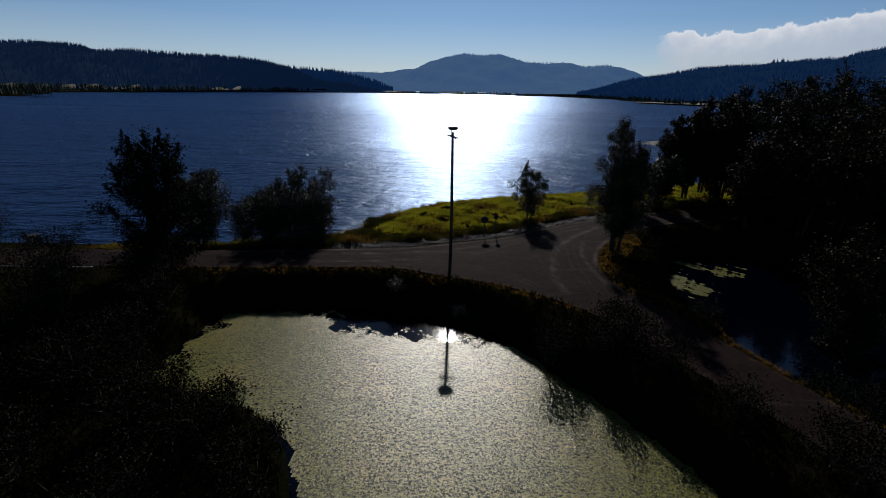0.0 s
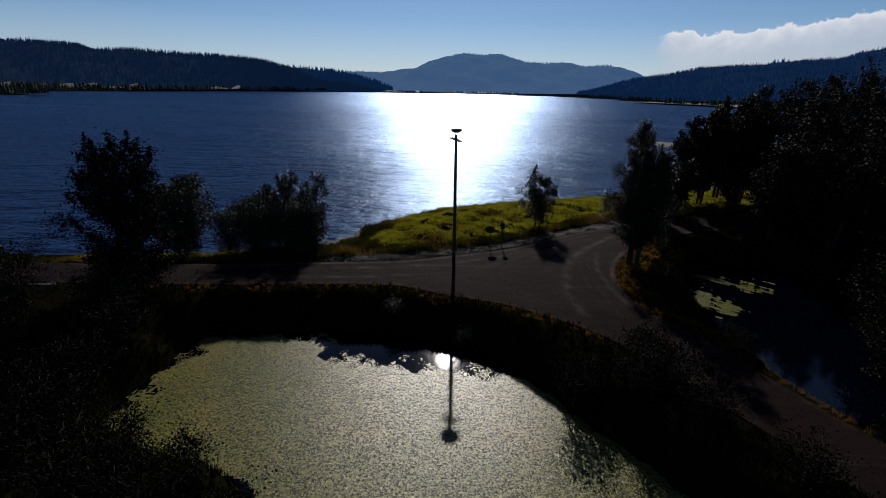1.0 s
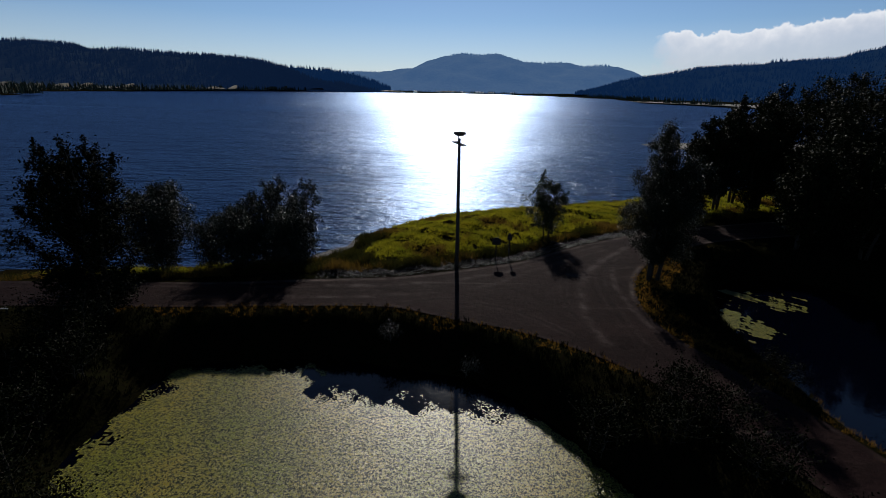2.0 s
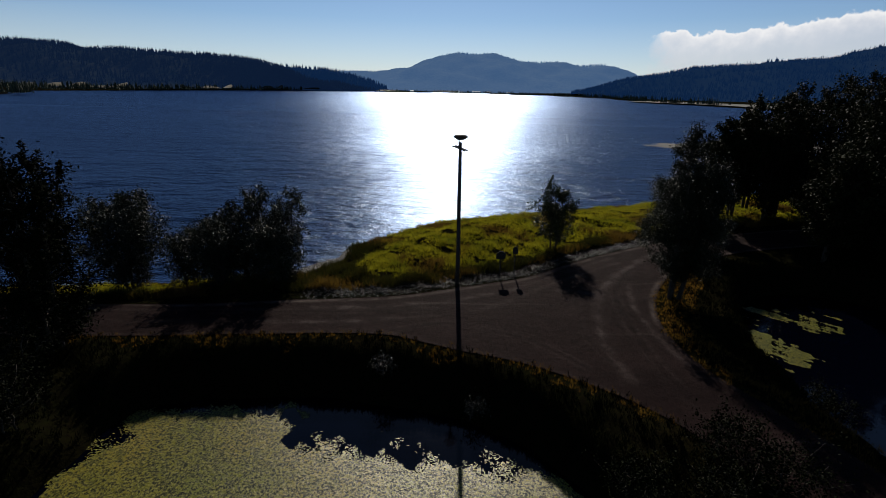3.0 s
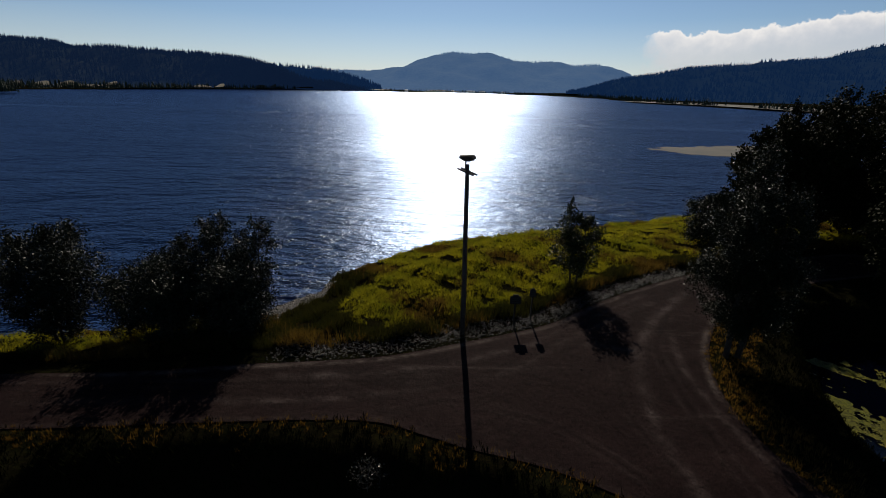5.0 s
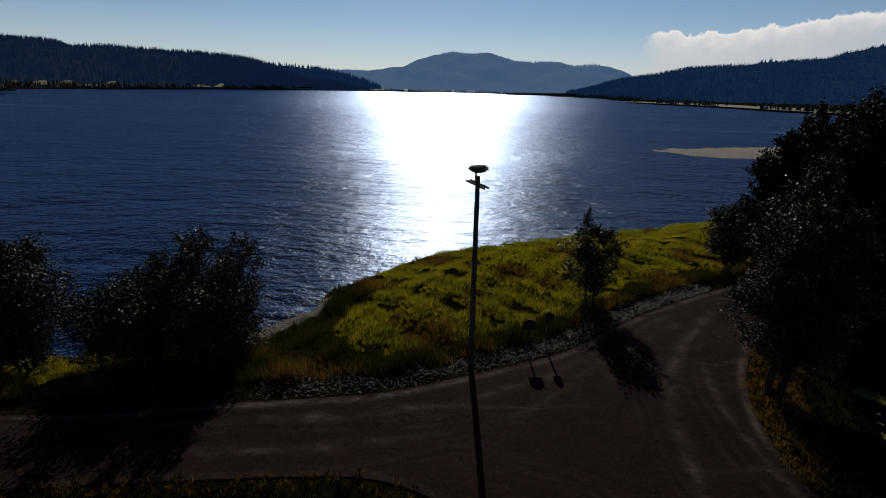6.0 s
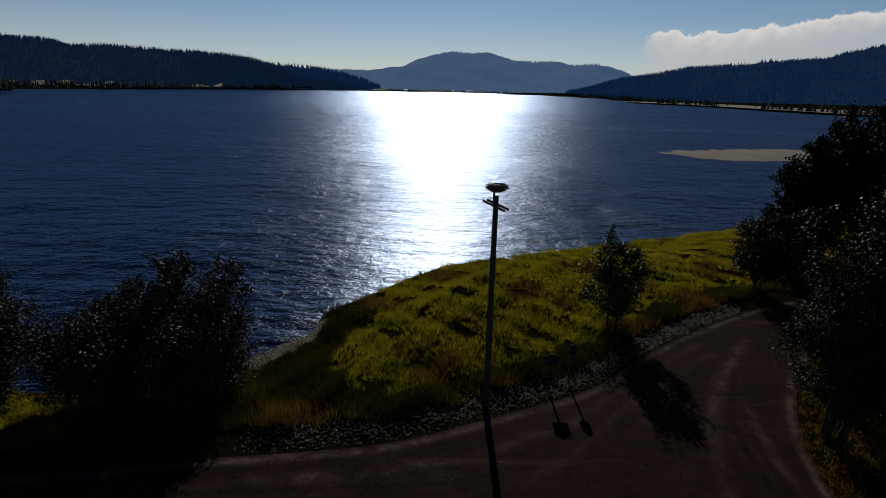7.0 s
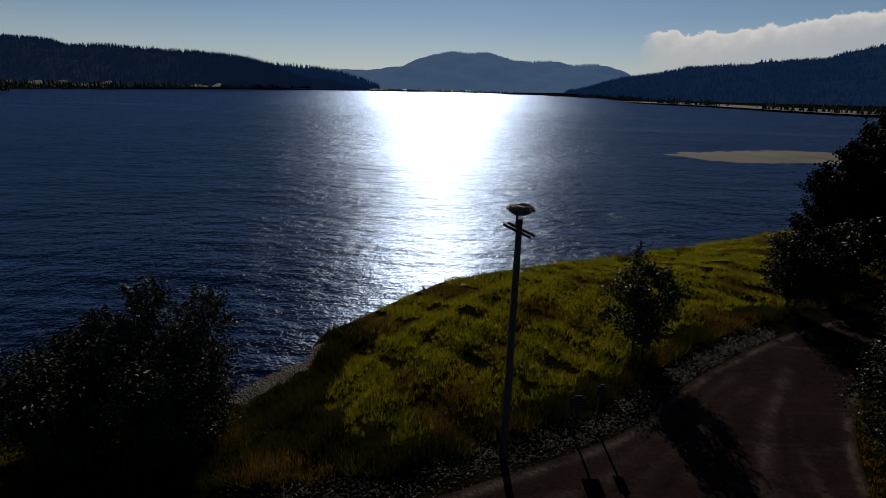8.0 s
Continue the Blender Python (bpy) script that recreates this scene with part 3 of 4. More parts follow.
def conifers(name, spots, heights, material, label, seed):
    """Many distant conifers, each a ragged spire of three tiers."""
    rng = np.random.default_rng(seed)
    out = []
    for (x, y, z), h in zip(spots, heights):
        r = h * rng.uniform(0.13, 0.2)
        for k, (b, t, w) in enumerate(((0.05, 0.55, 1.0), (0.3, 0.8, 0.72), (0.55, 1.05, 0.42))):
            a0 = rng.uniform(0, 6.28)
            for j in range(4):
                a, c = a0 + j * 1.571, a0 + (j + 1) * 1.571
                wa, wc = r * w * rng.uniform(0.75, 1.2), r * w * rng.uniform(0.75, 1.2)
                out.append(((x + wa * math.cos(a), y + wa * math.sin(a), z + b * h), (x + wc * math.cos(c), y + wc * math.sin(c), z + b * h), (x, y, z + t * h)))
    return tagged(tris_ob(name, np.array(out), material), label, "forest", kind="stuff")


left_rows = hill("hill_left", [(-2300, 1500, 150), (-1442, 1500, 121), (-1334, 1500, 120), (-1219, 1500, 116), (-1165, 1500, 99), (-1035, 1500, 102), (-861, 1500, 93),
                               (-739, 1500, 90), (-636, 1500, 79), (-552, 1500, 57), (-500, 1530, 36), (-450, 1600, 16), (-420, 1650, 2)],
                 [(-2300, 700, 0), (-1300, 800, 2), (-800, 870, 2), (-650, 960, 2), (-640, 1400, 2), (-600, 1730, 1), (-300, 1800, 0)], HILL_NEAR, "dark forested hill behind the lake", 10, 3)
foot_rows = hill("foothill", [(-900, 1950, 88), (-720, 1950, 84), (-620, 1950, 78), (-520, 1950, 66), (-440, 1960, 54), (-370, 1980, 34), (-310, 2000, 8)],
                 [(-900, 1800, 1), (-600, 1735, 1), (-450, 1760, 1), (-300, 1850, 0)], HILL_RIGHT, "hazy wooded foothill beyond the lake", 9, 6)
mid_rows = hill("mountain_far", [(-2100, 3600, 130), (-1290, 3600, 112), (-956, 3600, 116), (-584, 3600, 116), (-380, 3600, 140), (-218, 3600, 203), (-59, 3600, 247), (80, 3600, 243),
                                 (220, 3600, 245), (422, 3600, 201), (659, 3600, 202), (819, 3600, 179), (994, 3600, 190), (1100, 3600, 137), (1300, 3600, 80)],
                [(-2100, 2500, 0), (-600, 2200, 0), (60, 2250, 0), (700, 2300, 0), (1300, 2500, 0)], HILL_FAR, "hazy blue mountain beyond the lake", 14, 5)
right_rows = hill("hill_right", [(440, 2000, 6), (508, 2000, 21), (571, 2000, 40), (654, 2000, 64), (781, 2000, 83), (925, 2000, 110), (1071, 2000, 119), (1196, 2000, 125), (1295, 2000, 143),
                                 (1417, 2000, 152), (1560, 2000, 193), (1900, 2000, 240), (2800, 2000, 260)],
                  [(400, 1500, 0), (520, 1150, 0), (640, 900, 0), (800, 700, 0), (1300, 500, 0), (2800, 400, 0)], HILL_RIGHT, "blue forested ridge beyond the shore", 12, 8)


def slope_spots(rows, count, seed, low=0.0, high=1.0):
    rng = np.random.default_rng(seed)
    out = []
    m, n = rows.shape[0] - 1, rows.shape[1] - 1
    for _ in range(count):
        u, w = (low + (high - low) * rng.random()) * m, rng.random() * n
        i, j = min(int(u), m - 1), min(int(w), n - 1)
        a, b = u - i, w - j
        out.append((1 - a) * ((1 - b) * rows[i, j] + b * rows[i, j + 1]) + a * ((1 - b) * rows[i + 1, j] + b * rows[i + 1, j + 1]))
    return out


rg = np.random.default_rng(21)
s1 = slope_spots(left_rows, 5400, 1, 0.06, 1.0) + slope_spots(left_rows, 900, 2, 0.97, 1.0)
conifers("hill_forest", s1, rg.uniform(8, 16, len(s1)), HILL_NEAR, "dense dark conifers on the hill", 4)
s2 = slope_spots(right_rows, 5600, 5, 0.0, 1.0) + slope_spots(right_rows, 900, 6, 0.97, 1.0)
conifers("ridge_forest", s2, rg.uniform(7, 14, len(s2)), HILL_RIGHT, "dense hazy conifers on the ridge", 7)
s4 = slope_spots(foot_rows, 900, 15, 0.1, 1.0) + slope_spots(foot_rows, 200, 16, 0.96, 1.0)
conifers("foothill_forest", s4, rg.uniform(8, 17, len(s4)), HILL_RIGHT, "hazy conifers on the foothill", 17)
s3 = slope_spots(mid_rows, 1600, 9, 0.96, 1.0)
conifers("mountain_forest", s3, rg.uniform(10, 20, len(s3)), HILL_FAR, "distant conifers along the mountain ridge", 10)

# fields, trees and houses along the far shores


def field(x0, x1, y, depth, z0, z1):
    n = 31
    xs = np.linspace(x0, x1, n)
    w = np.sin(np.linspace(0.02, math.pi - 0.02, n)) ** 0.5 * (0.7 + 0.3 * wobble(xs, xs * 0.3, 45, y))
    w = np.clip(w, 0.05, 1.2)
    v = [(x, y - depth * 0.5 * k, z0) for x, k in zip(xs, w)] + [(x, y + depth * 0.5 * k, z0 + (z1 - z0) * k) for x, k in zip(xs, w)]
    f = [(i, i + 1, i + n + 1, i + n) for i in range(n - 1)]
    ob = mesh_ob("hay_field", v, f, FIELD)
    return tagged(ob, "pale cut hay field at the foot of the hill", "field", kind="structure")


for spec in ((-900, -862, 880, 40, 3, 12), (-845, -812, 900, 50, 3, 15), (-800, -762, 905, 46, 3, 13), (-748, -716, 905, 56, 4, 16), (-706, -672, 905, 40, 3, 12), (-662, -640, 905, 50, 4, 13), (-640, -596, 1180, 44, 4, 14),
             (-585, -566, 1180, 50, 5, 17), (-610, -575, 1460, 60, 4, 14), (-560, -545, 1460, 60, 6, 18), (-560, -500, 1690, 60, 4, 12), (-330, -240, 1850, 60, 3, 8), (-140, 10, 2180, 60, 3, 8)):
    field(*spec)

reed_line = curve([(300, 905), (366, 742), (384, 585), (420, 515), (560, 530), (530, 620), (500, 760), (420, 950)], 6)
sheet("reed_marsh", reed_line, LAND_Z + 0.2, MARSH, "tan reed marsh along the distant shore", "marsh")
shore_spots, shore_h = [], []
for _ in range(1500):
    u = rg.random()
    q = np.array([np.interp(u, (0, 0.5, 0.7, 1), (-930, -630, -630, -560)), np.interp(u, (0, 0.5, 0.7, 1), (830, 860, 1120, 1640))]) + rg.normal(0, 14, 2)
    if wobble(q[0], q[1], 22, 2) < -0.1:
        continue
    shore_spots.append((q[0], q[1], 0.5))
    shore_h.append(rg.uniform(4, 14))
line = np.array(FAR_SHORE)
for k in range(len(line) - 1):
    a, b = line[k], line[k + 1]
    length = np.linalg.norm(b - a)
    out = np.array([b[1] - a[1], -(b[0] - a[0])]) / length
    for _ in range(int(length / (1.5 if a[0] > 200 and a[1] < 1400 else 2.4))):
        t, d = rg.random(), 4 + rg.random() ** 2 * 60
        p = a + (b - a) * t + out * d
        if wobble(p[0], p[1], 60, 3) < -0.25:
            continue
        shore_spots.append((p[0], p[1], 0.0 if p[1] < 2000 else 1.0))
        shore_h.append(rg.uniform(4, 12) if p[0] < 0 or p[1] > 1300 else rg.uniform(2.5, 11))
conifers("shore_trees", shore_spots, shore_h, CONIFER, "dark trees along the distant shore", 12)


def cottage(x, y, w, d, h, turn):
    """A far house: walls, gable roof and two windows."""
    ob = empty("house", (x, y, 0.5), label="small pale house with metal roof on the far shore", category="house", group="houses on the far shore")
    ob.rotation_euler = (0, 0, turn)
    bm = bmesh.new()
    bmesh.ops.create_cube(bm, size=1, matrix=Matrix.LocRotScale((0, 0, h / 2 - 0.5), None, (w, d, h + 1)))
    part("wall", bm, WALL, ob)
    v = [(-w * 0.55, -d * 0.58, h), (w * 0.55, -d * 0.58, h), (w * 0.55, d * 0.58, h), (-w * 0.55, d * 0.58, h), (-w * 0.55, 0, h + d * 0.32), (w * 0.55, 0, h + d * 0.32)]
    mesh_ob("roof", v, [(0, 1, 5, 4), (2, 3, 4, 5), (0, 4, 3), (1, 2, 5), (0, 3, 2, 1)], ROOF, ob, "pale metal roof")
    for sx in (-0.25, 0.25):
        bm = bmesh.new()
        bmesh.ops.create_cube(bm, size=1, matrix=Matrix.LocRotScale((sx * w, -d / 2 - 0.02, h * 0.55), None, (w * 0.16, 0.1, h * 0.35)))
        part("window", bm, POND, ob)


for spec in ((60, 2190, 34, 10, 4, 0.1), (110, 2170, 22, 9, 4, -0.1), (190, 2040, 14, 8, 4, 0.3), (-20, 2200, 12, 8, 4, 0.0), (-195, 1870, 12, 8, 4, 0.4), (-600, 1770, 12, 8, 4, 0.2), (-690, 930, 9, 7, 3.4, 0.3), (-760, 940, 10, 7, 3.4, -0.2)):
    cottage(*spec)

# ---- trees ----


def plant(name, at, tall, wide, material, label, category, seed, leaders=2, clear=0.15, leaf=0.16, leaves=9000, lean=(0, 0), squeeze=0.55, twigs=12, group="", peak=0.45, slim=0.34):
    """A broadleaf: leaders, side limbs, and leaves in clumps round them."""
    rng = np.random.default_rng(seed)
    x, y = at
    z = float(height(np.array([x]), np.array([y]))[0]) - 0.05
    ob = empty(name, (x, y, z), label=label, category=category, group=group)
    clumps = []
    for k in range(leaders):
        w = 2 * math.pi * (k + rng.uniform(-0.25, 0.25)) / leaders + seed
        far = wide * (0.0 if leaders == 1 else rng.uniform(0.35, 0.6))
        peak_z = tall * (1.0 if k == 0 else rng.uniform(0.78, 0.97))
        end = np.array((far * math.cos(w) + lean[0], far * math.sin(w) + lean[1], peak_z))
        start = np.array((0.12 * leaders * math.cos(w) * (leaders > 1), 0.12 * leaders * math.sin(w) * (leaders > 1), 0.0))
        path = []
        for j in range(8):
            s = j / 7
            path.append(start + (end - start) * np.array((s ** 1.25, s ** 1.25, s)) + rng.normal(0, 0.03 * wide * min(s * 3, 1), 3) * (1, 1, 0.3))
        thick = 0.018 * tall * (1.0 if leaders == 1 else 0.75)
        stem_v, stem_f = tube(path, [thick * (1 - 0.88 * j / 7) + 0.012 for j in range(8)], 7)
        stem = mesh_ob("trunk", stem_v, stem_f, BARK, ob, smooth=True)
        limbs = []
        count = int(twigs * 1.7)
        for j in range(count):
            s = clear + (0.97 - clear) * (j + rng.random()) / count
            base = np.array([np.interp(s * 7, range(8), [p[c] for p in path]) for c in range(3)])
            prof = math.sin(math.pi * min(1, ((s - clear) / (1 - clear)) ** (math.log(0.5) / math.log(peak)) * 0.92 + 0.08)) ** 0.7
            out = wide * squeeze * prof * rng.uniform(0.4, 1.4) + 0.15
            a = j * 2.4 + rng.uniform(-0.5, 0.5) + k
            rise = out * rng.uniform(0.35, 0.95)
            tip = base + np.array((out * math.cos(a), out * math.sin(a), rise))
            mid = (base + tip) / 2 + np.array((0, 0, -0.12 * out))
            limbs.append(tube([base, mid, tip], [thick * 0.35 * (1 - s) + 0.014, thick * 0.2 * (1 - s) + 0.01, 0.006], 4))
            for q in (0.35, 0.6, 0.8, 1.0, 1.12):
                c = base + (tip - base) * q + rng.normal(0, 0.12 * out, 3)
                clumps.append((c, (0.11 + 0.11 * out) * rng.uniform(0.5, 1.5)))
        v, f = merge(limbs)
        tagged(mesh_ob("limb", v, f, BARK, stem, smooth=True), kind="stuff")
        clumps.append((end, 0.25 + 0.05 * wide))
        clumps.append((end - (0, 0, 0.06 * tall), 0.3 + 0.07 * wide))
    vol = np.array([r ** 2 for _, r in clumps])
    counts = rng.multinomial(int(leaves * 1.6), vol / vol.sum())
    pos = np.concatenate([c + rng.normal(0, r * 0.72, (n, 3)) * (1, 1, 1.15) * np.where(rng.random((n, 1)) < 0.12, 1.5, 1.0) for (c, r), n in zip(clumps, counts)])
    high = [c for c, _ in clumps if c[2] > 0.35 * tall]
    shoots = []
    for _ in range(int((14 if slim < 0.3 else 4) * tall ** 0.5)):
        root = high[rng.integers(len(high))]
        d = np.array((root[0] * 0.12, root[1] * 0.12, 0)) + rng.normal(0, 0.25, 3) + (0, 0, 1.0)
        s = rng.random((int(leaves * 0.006) + 14, 1))
        shoots.append(root + d * s * tall * rng.uniform(0.05, 0.12) + rng.normal(0, 0.35 * leaf, (len(s), 3)))
    pos = np.concatenate([pos] + shoots)
    pos = pos[pos[:, 2] > 0.15]
    quads_ob("crown", leaf_quads(pos, leaf, rng, slim), material, ob, "leafy crown")
    return ob


def leaf_quads(pos, size, rng, slim=0.34):
    """Pointed leaves with random droop at the given places."""
    n = len(pos)
    d = rng.normal(0, 1, (n, 3))
    d[:, 2] -= 0.35
    d /= np.linalg.norm(d, axis=1)[:, None]
    e = np.cross(d, rng.normal(0, 1, (n, 3)))
    e /= np.linalg.norm(e, axis=1)[:, None] + 1e-9
    s = size * rng.uniform(0.8, 1.6, (n, 1))
    return np.stack([pos, pos + d * s * 0.5 + e * s * slim, pos + d * s, pos + d * s * 0.5 - e * s * slim], 1)


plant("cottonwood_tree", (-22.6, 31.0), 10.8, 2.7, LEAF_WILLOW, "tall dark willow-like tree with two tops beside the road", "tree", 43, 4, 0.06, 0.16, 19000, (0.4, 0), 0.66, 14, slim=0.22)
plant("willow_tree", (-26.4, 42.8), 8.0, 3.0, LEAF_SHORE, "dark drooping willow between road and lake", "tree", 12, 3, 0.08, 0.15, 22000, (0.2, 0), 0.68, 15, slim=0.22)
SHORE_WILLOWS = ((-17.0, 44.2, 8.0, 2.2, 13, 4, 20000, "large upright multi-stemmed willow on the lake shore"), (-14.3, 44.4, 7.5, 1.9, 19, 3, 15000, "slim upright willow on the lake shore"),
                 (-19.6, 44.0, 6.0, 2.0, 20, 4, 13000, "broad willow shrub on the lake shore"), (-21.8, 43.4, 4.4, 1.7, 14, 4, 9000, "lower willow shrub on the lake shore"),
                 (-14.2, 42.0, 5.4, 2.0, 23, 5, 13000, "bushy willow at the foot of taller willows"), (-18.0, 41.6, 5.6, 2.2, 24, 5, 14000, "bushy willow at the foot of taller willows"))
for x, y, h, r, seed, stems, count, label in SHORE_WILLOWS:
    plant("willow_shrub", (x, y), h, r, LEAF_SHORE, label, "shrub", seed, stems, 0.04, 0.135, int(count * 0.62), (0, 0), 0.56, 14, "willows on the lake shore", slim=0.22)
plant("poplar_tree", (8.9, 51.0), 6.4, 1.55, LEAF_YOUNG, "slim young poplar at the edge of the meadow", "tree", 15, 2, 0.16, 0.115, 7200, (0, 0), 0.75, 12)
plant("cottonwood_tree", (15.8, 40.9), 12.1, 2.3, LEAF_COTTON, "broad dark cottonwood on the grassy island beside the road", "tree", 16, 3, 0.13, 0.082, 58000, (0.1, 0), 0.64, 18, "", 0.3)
plant("poplar_tree", (22.6, 57.8), 6.2, 2.4, LEAF_COTTON, "small dark poplar beside the shore road", "tree", 17, 2, 0.16, 0.13, 13000, (0, 0), 0.7, 12, "trees by the shore road")
plant("poplar_tree", (27.2, 60.2), 6.4, 2.2, LEAF_COTTON, "small dark poplar beside the shore road", "tree", 18, 2, 0.1, 0.19, 7000, (0, 0), 0.65, 12, "trees by the shore road")
GROVE = ((31.4, 67.4, 11.8, 1.9), (33.2, 65.8, 12.6, 2.3), (36.2, 64, 12.8, 2.5), (34.6, 68.6, 12.8, 2.0), (37.6, 70.4, 14.4, 2.6), (38.5, 66, 14.8, 3.6), (41.5, 70.5, 16.4, 3.8), (46, 68, 17.4, 4.2), (51, 74, 18, 4.2), (52, 66, 17.8, 4.4), (58, 71, 19, 4.6),
         (38, 55, 12.5, 4.2), (43.5, 60, 15.5, 4.4), (44, 51, 13, 4.6), (50, 57, 16, 4.8), (58, 62, 18.5, 5), (66, 70, 19.5, 5), (52, 47, 14, 5), (33.5, 50.5, 10, 2.6), (38, 48, 11, 3.2), (42, 43.5, 11.5, 3.4), (43, 37, 11.5, 3.4))
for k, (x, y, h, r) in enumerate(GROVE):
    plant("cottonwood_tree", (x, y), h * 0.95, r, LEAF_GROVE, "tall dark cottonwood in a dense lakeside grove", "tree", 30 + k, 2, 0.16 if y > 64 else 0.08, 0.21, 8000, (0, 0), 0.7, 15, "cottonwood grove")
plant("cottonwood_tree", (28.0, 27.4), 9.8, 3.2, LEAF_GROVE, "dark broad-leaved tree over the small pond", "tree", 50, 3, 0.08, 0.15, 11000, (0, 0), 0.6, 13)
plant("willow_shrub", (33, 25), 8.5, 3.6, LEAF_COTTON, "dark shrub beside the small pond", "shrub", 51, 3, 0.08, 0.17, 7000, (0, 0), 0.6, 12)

# bushes on the pond banks; a few are only added to darken lit ground
BUSHES = ((7.2, 23.6, 2.4, 1.8), (9.8, 22.8, 1.4, 1.4), (12.2, 23.4, 1.8, 1.6), (12.6, 20.6, 1.3, 1.3), (14.8, 17.0, 1.2, 1.3), (-9.8, 15.2, 1.6, 1.2), (-12.8, 16.0, 1.8, 1.3),
          (-16.6, 17.9, 2.0, 1.4), (-7.8, 12.0, 1.6, 1.1), (-21.2, 23.0, 2.8, 1.7), (-21.5, 27.2, 3.2, 2.3), (20.4, 31.6, 2.2, 1.5), (-19.4, 24.8, 2.6, 1.9), (-18.8, 21.4, 2.2, 1.6), (-28, 27, 4.5, 2.8), (-10.5, 13.5, 2.0, 2.0), (-18, 16.5, 2.8, 2.4),
          (-13.5, 14, 2.4, 2.2), (-22.5, 19.5, 3.4, 2.6), (-25.5, 23.5, 3.8, 2.8), (-29, 20, 4.2, 3.0), (-33, 25, 4.8, 3.0), (-21, 13, 3.2, 2.6), (-16, 10.5, 2.6, 2.4), (-36, 29, 4.6, 3.0),
          (17.0, 13.2, 2.4, 1.9), (11.2, 25.2, 1.8, 1.4), (-11, 9.5, 2.2, 2.0), (22, 19.5, 3.2, 2.2), (-7.2, 13.8, 1.3, 0.9), (-6.6, 10.4, 1.4, 1.0), (-6.4, 7.6, 1.4, 1.0))
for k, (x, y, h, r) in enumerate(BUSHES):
    plant("bank_bush", (x, y), h, r, LEAF_WILLOW, "low willow bush on the pond bank, leaves darkened for shade", "bush", 60 + k, 5, 0.05, 0.085, int(min(520 * h * r + 500, 4600)), (0, 0), 0.55, 7, "bushes on the pond banks")
for k, (x, y) in enumerate(((-4.0, 31.4), (1.1, 29.4))):
    plant("bank_bush", (x, y), 0.9, 0.36, LEAF_PALE, "small silvery-leaved bush on the pond bank", "bush", 110 + k, 4, 0.1, 0.08, 240, (0, 0), 0.6, 6, "bushes on the pond banks")
for k, (x, y) in enumerate(((44, 68.4), (48.5, 71.5))):
    plant("willow_shrub", (x, y), 5.6, 3.0, LEAF_GROVE, "dark shrub under the cottonwood grove", "shrub", 120 + k, 5, 0.05, 0.2, 5000, (0, 0), 0.7, 9, "shrubs under the grove")

# ---- grass ----


def blades(name, spots, tall, lean, width, per, material, label, seed):
    """Tufts of bent blades, one loose quad each."""
    rng = np.random.default_rng(seed)
    p = np.repeat(np.asarray(spots, float), per, axis=0)
    n = len(p)
    p[:, :2] += rng.normal(0, 0.07, (n, 2))
    a = rng.uniform(0, 2 * math.pi, n)
    h = np.repeat(np.asarray(tall, float), per) * rng.uniform(0.55, 1.15, n)
    o = np.stack([np.cos(a), np.sin(a), np.zeros(n)], -1)
    s = np.stack([-np.sin(a), np.cos(a), np.zeros(n)], -1) * width
    top = p + o * (h * lean * rng.uniform(0.4, 1.4, n))[:, None] + np.stack([np.zeros(n), np.zeros(n), h], -1)
    q = np.stack([p - s, p + s, top + s * 0.25, top - s * 0.25], 1)
    return tagged(quads_ob(name, q, material), label, "grass", kind="stuff")


def scatter(x0, x1, y0, y1, count, keep, seed):
    rng = np.random.default_rng(seed)
    x, y = rng.uniform(x0, x1, count), rng.uniform(y0, y1, count)
    k = keep(x, y)
    x, y = x[k], y[k]
    return np.stack([x, y, height(x, y) - 0.02], -1)


ROCK_IN = 1.7


def meadow(x, y):
    lake, road = signed(x, y, LAKE_LINE), signed(x, y, ROAD_LINE)
    north = y > np.interp(x, (-60, -20, -4, 6, 13, 27, 40, 60), (35, 37, 40, 44.5, 50, 57, 60.5, 66))
    return (lake > 0.15 + 0.25 * wobble(x, y, 1.0)) & (road > ROCK_IN + 0.3 * wobble(x, y, 1.5)) & north & (signed(x, y, beach_line) > 0.1 + 0.2 * wobble(x, y, 0.6, 2.0))


g = scatter(-36, 46, 36, 90, 125000, meadow, 70)
clump = wobble(g[:, 0], g[:, 1], 1.3, 6)
thick = clump + 0.35 * wobble(g[:, 0], g[:, 1], 0.45, 3) > -0.7
g, clump = g[thick], clump[thick]
dry = wobble(g[:, 0], g[:, 1], 3.4, 9) + 0.25 * np.random.default_rng(71).normal(size=len(g)) + 0.5 * smooth((3.6 - signed(g[:, 0], g[:, 1], ROAD_LINE)) / 2.4) > 0.5
tall = np.clip(0.31 + 0.2 * clump, 0.14, 0.6)
tall = tall + 0.3 * smooth((3.4 - signed(g[:, 0], g[:, 1], ROAD_LINE)) / 1.2)
# where the darker sedge goes: roadside and left strip, shade included in its green
near = smooth((5.0 - signed(g[:, 0], g[:, 1], ROAD_LINE)) / 3.0) + smooth((-5.5 - g[:, 0]) / 6) * smooth((g[:, 0] + 21.5) / 3) + 0.35 * wobble(g[:, 0], g[:, 1], 2.0, 8)
dark = (~dry) & (near > 0.55)
rush = (signed(g[:, 0], g[:, 1], LAKE_LINE) < 1.3) & (wobble(g[:, 0], g[:, 1], 1.4, 5) > 0.05)
tall = tall + 0.15 * rush
blades("shaded_rank_sedge", g[dark], tall[dark] + 0.15, 0.45, 0.014, 8, GRASS_SHADED, "rank sedge along the road side of the meadow, shade painted into its dark green", 77)
dry, keep = dry & ~dark, ~dry & ~dark
blades("meadow_grass", g[keep], tall[keep], 1.0, 0.013, 8, GRASS, "bright green lakeside meadow grass in tussocks", 72)
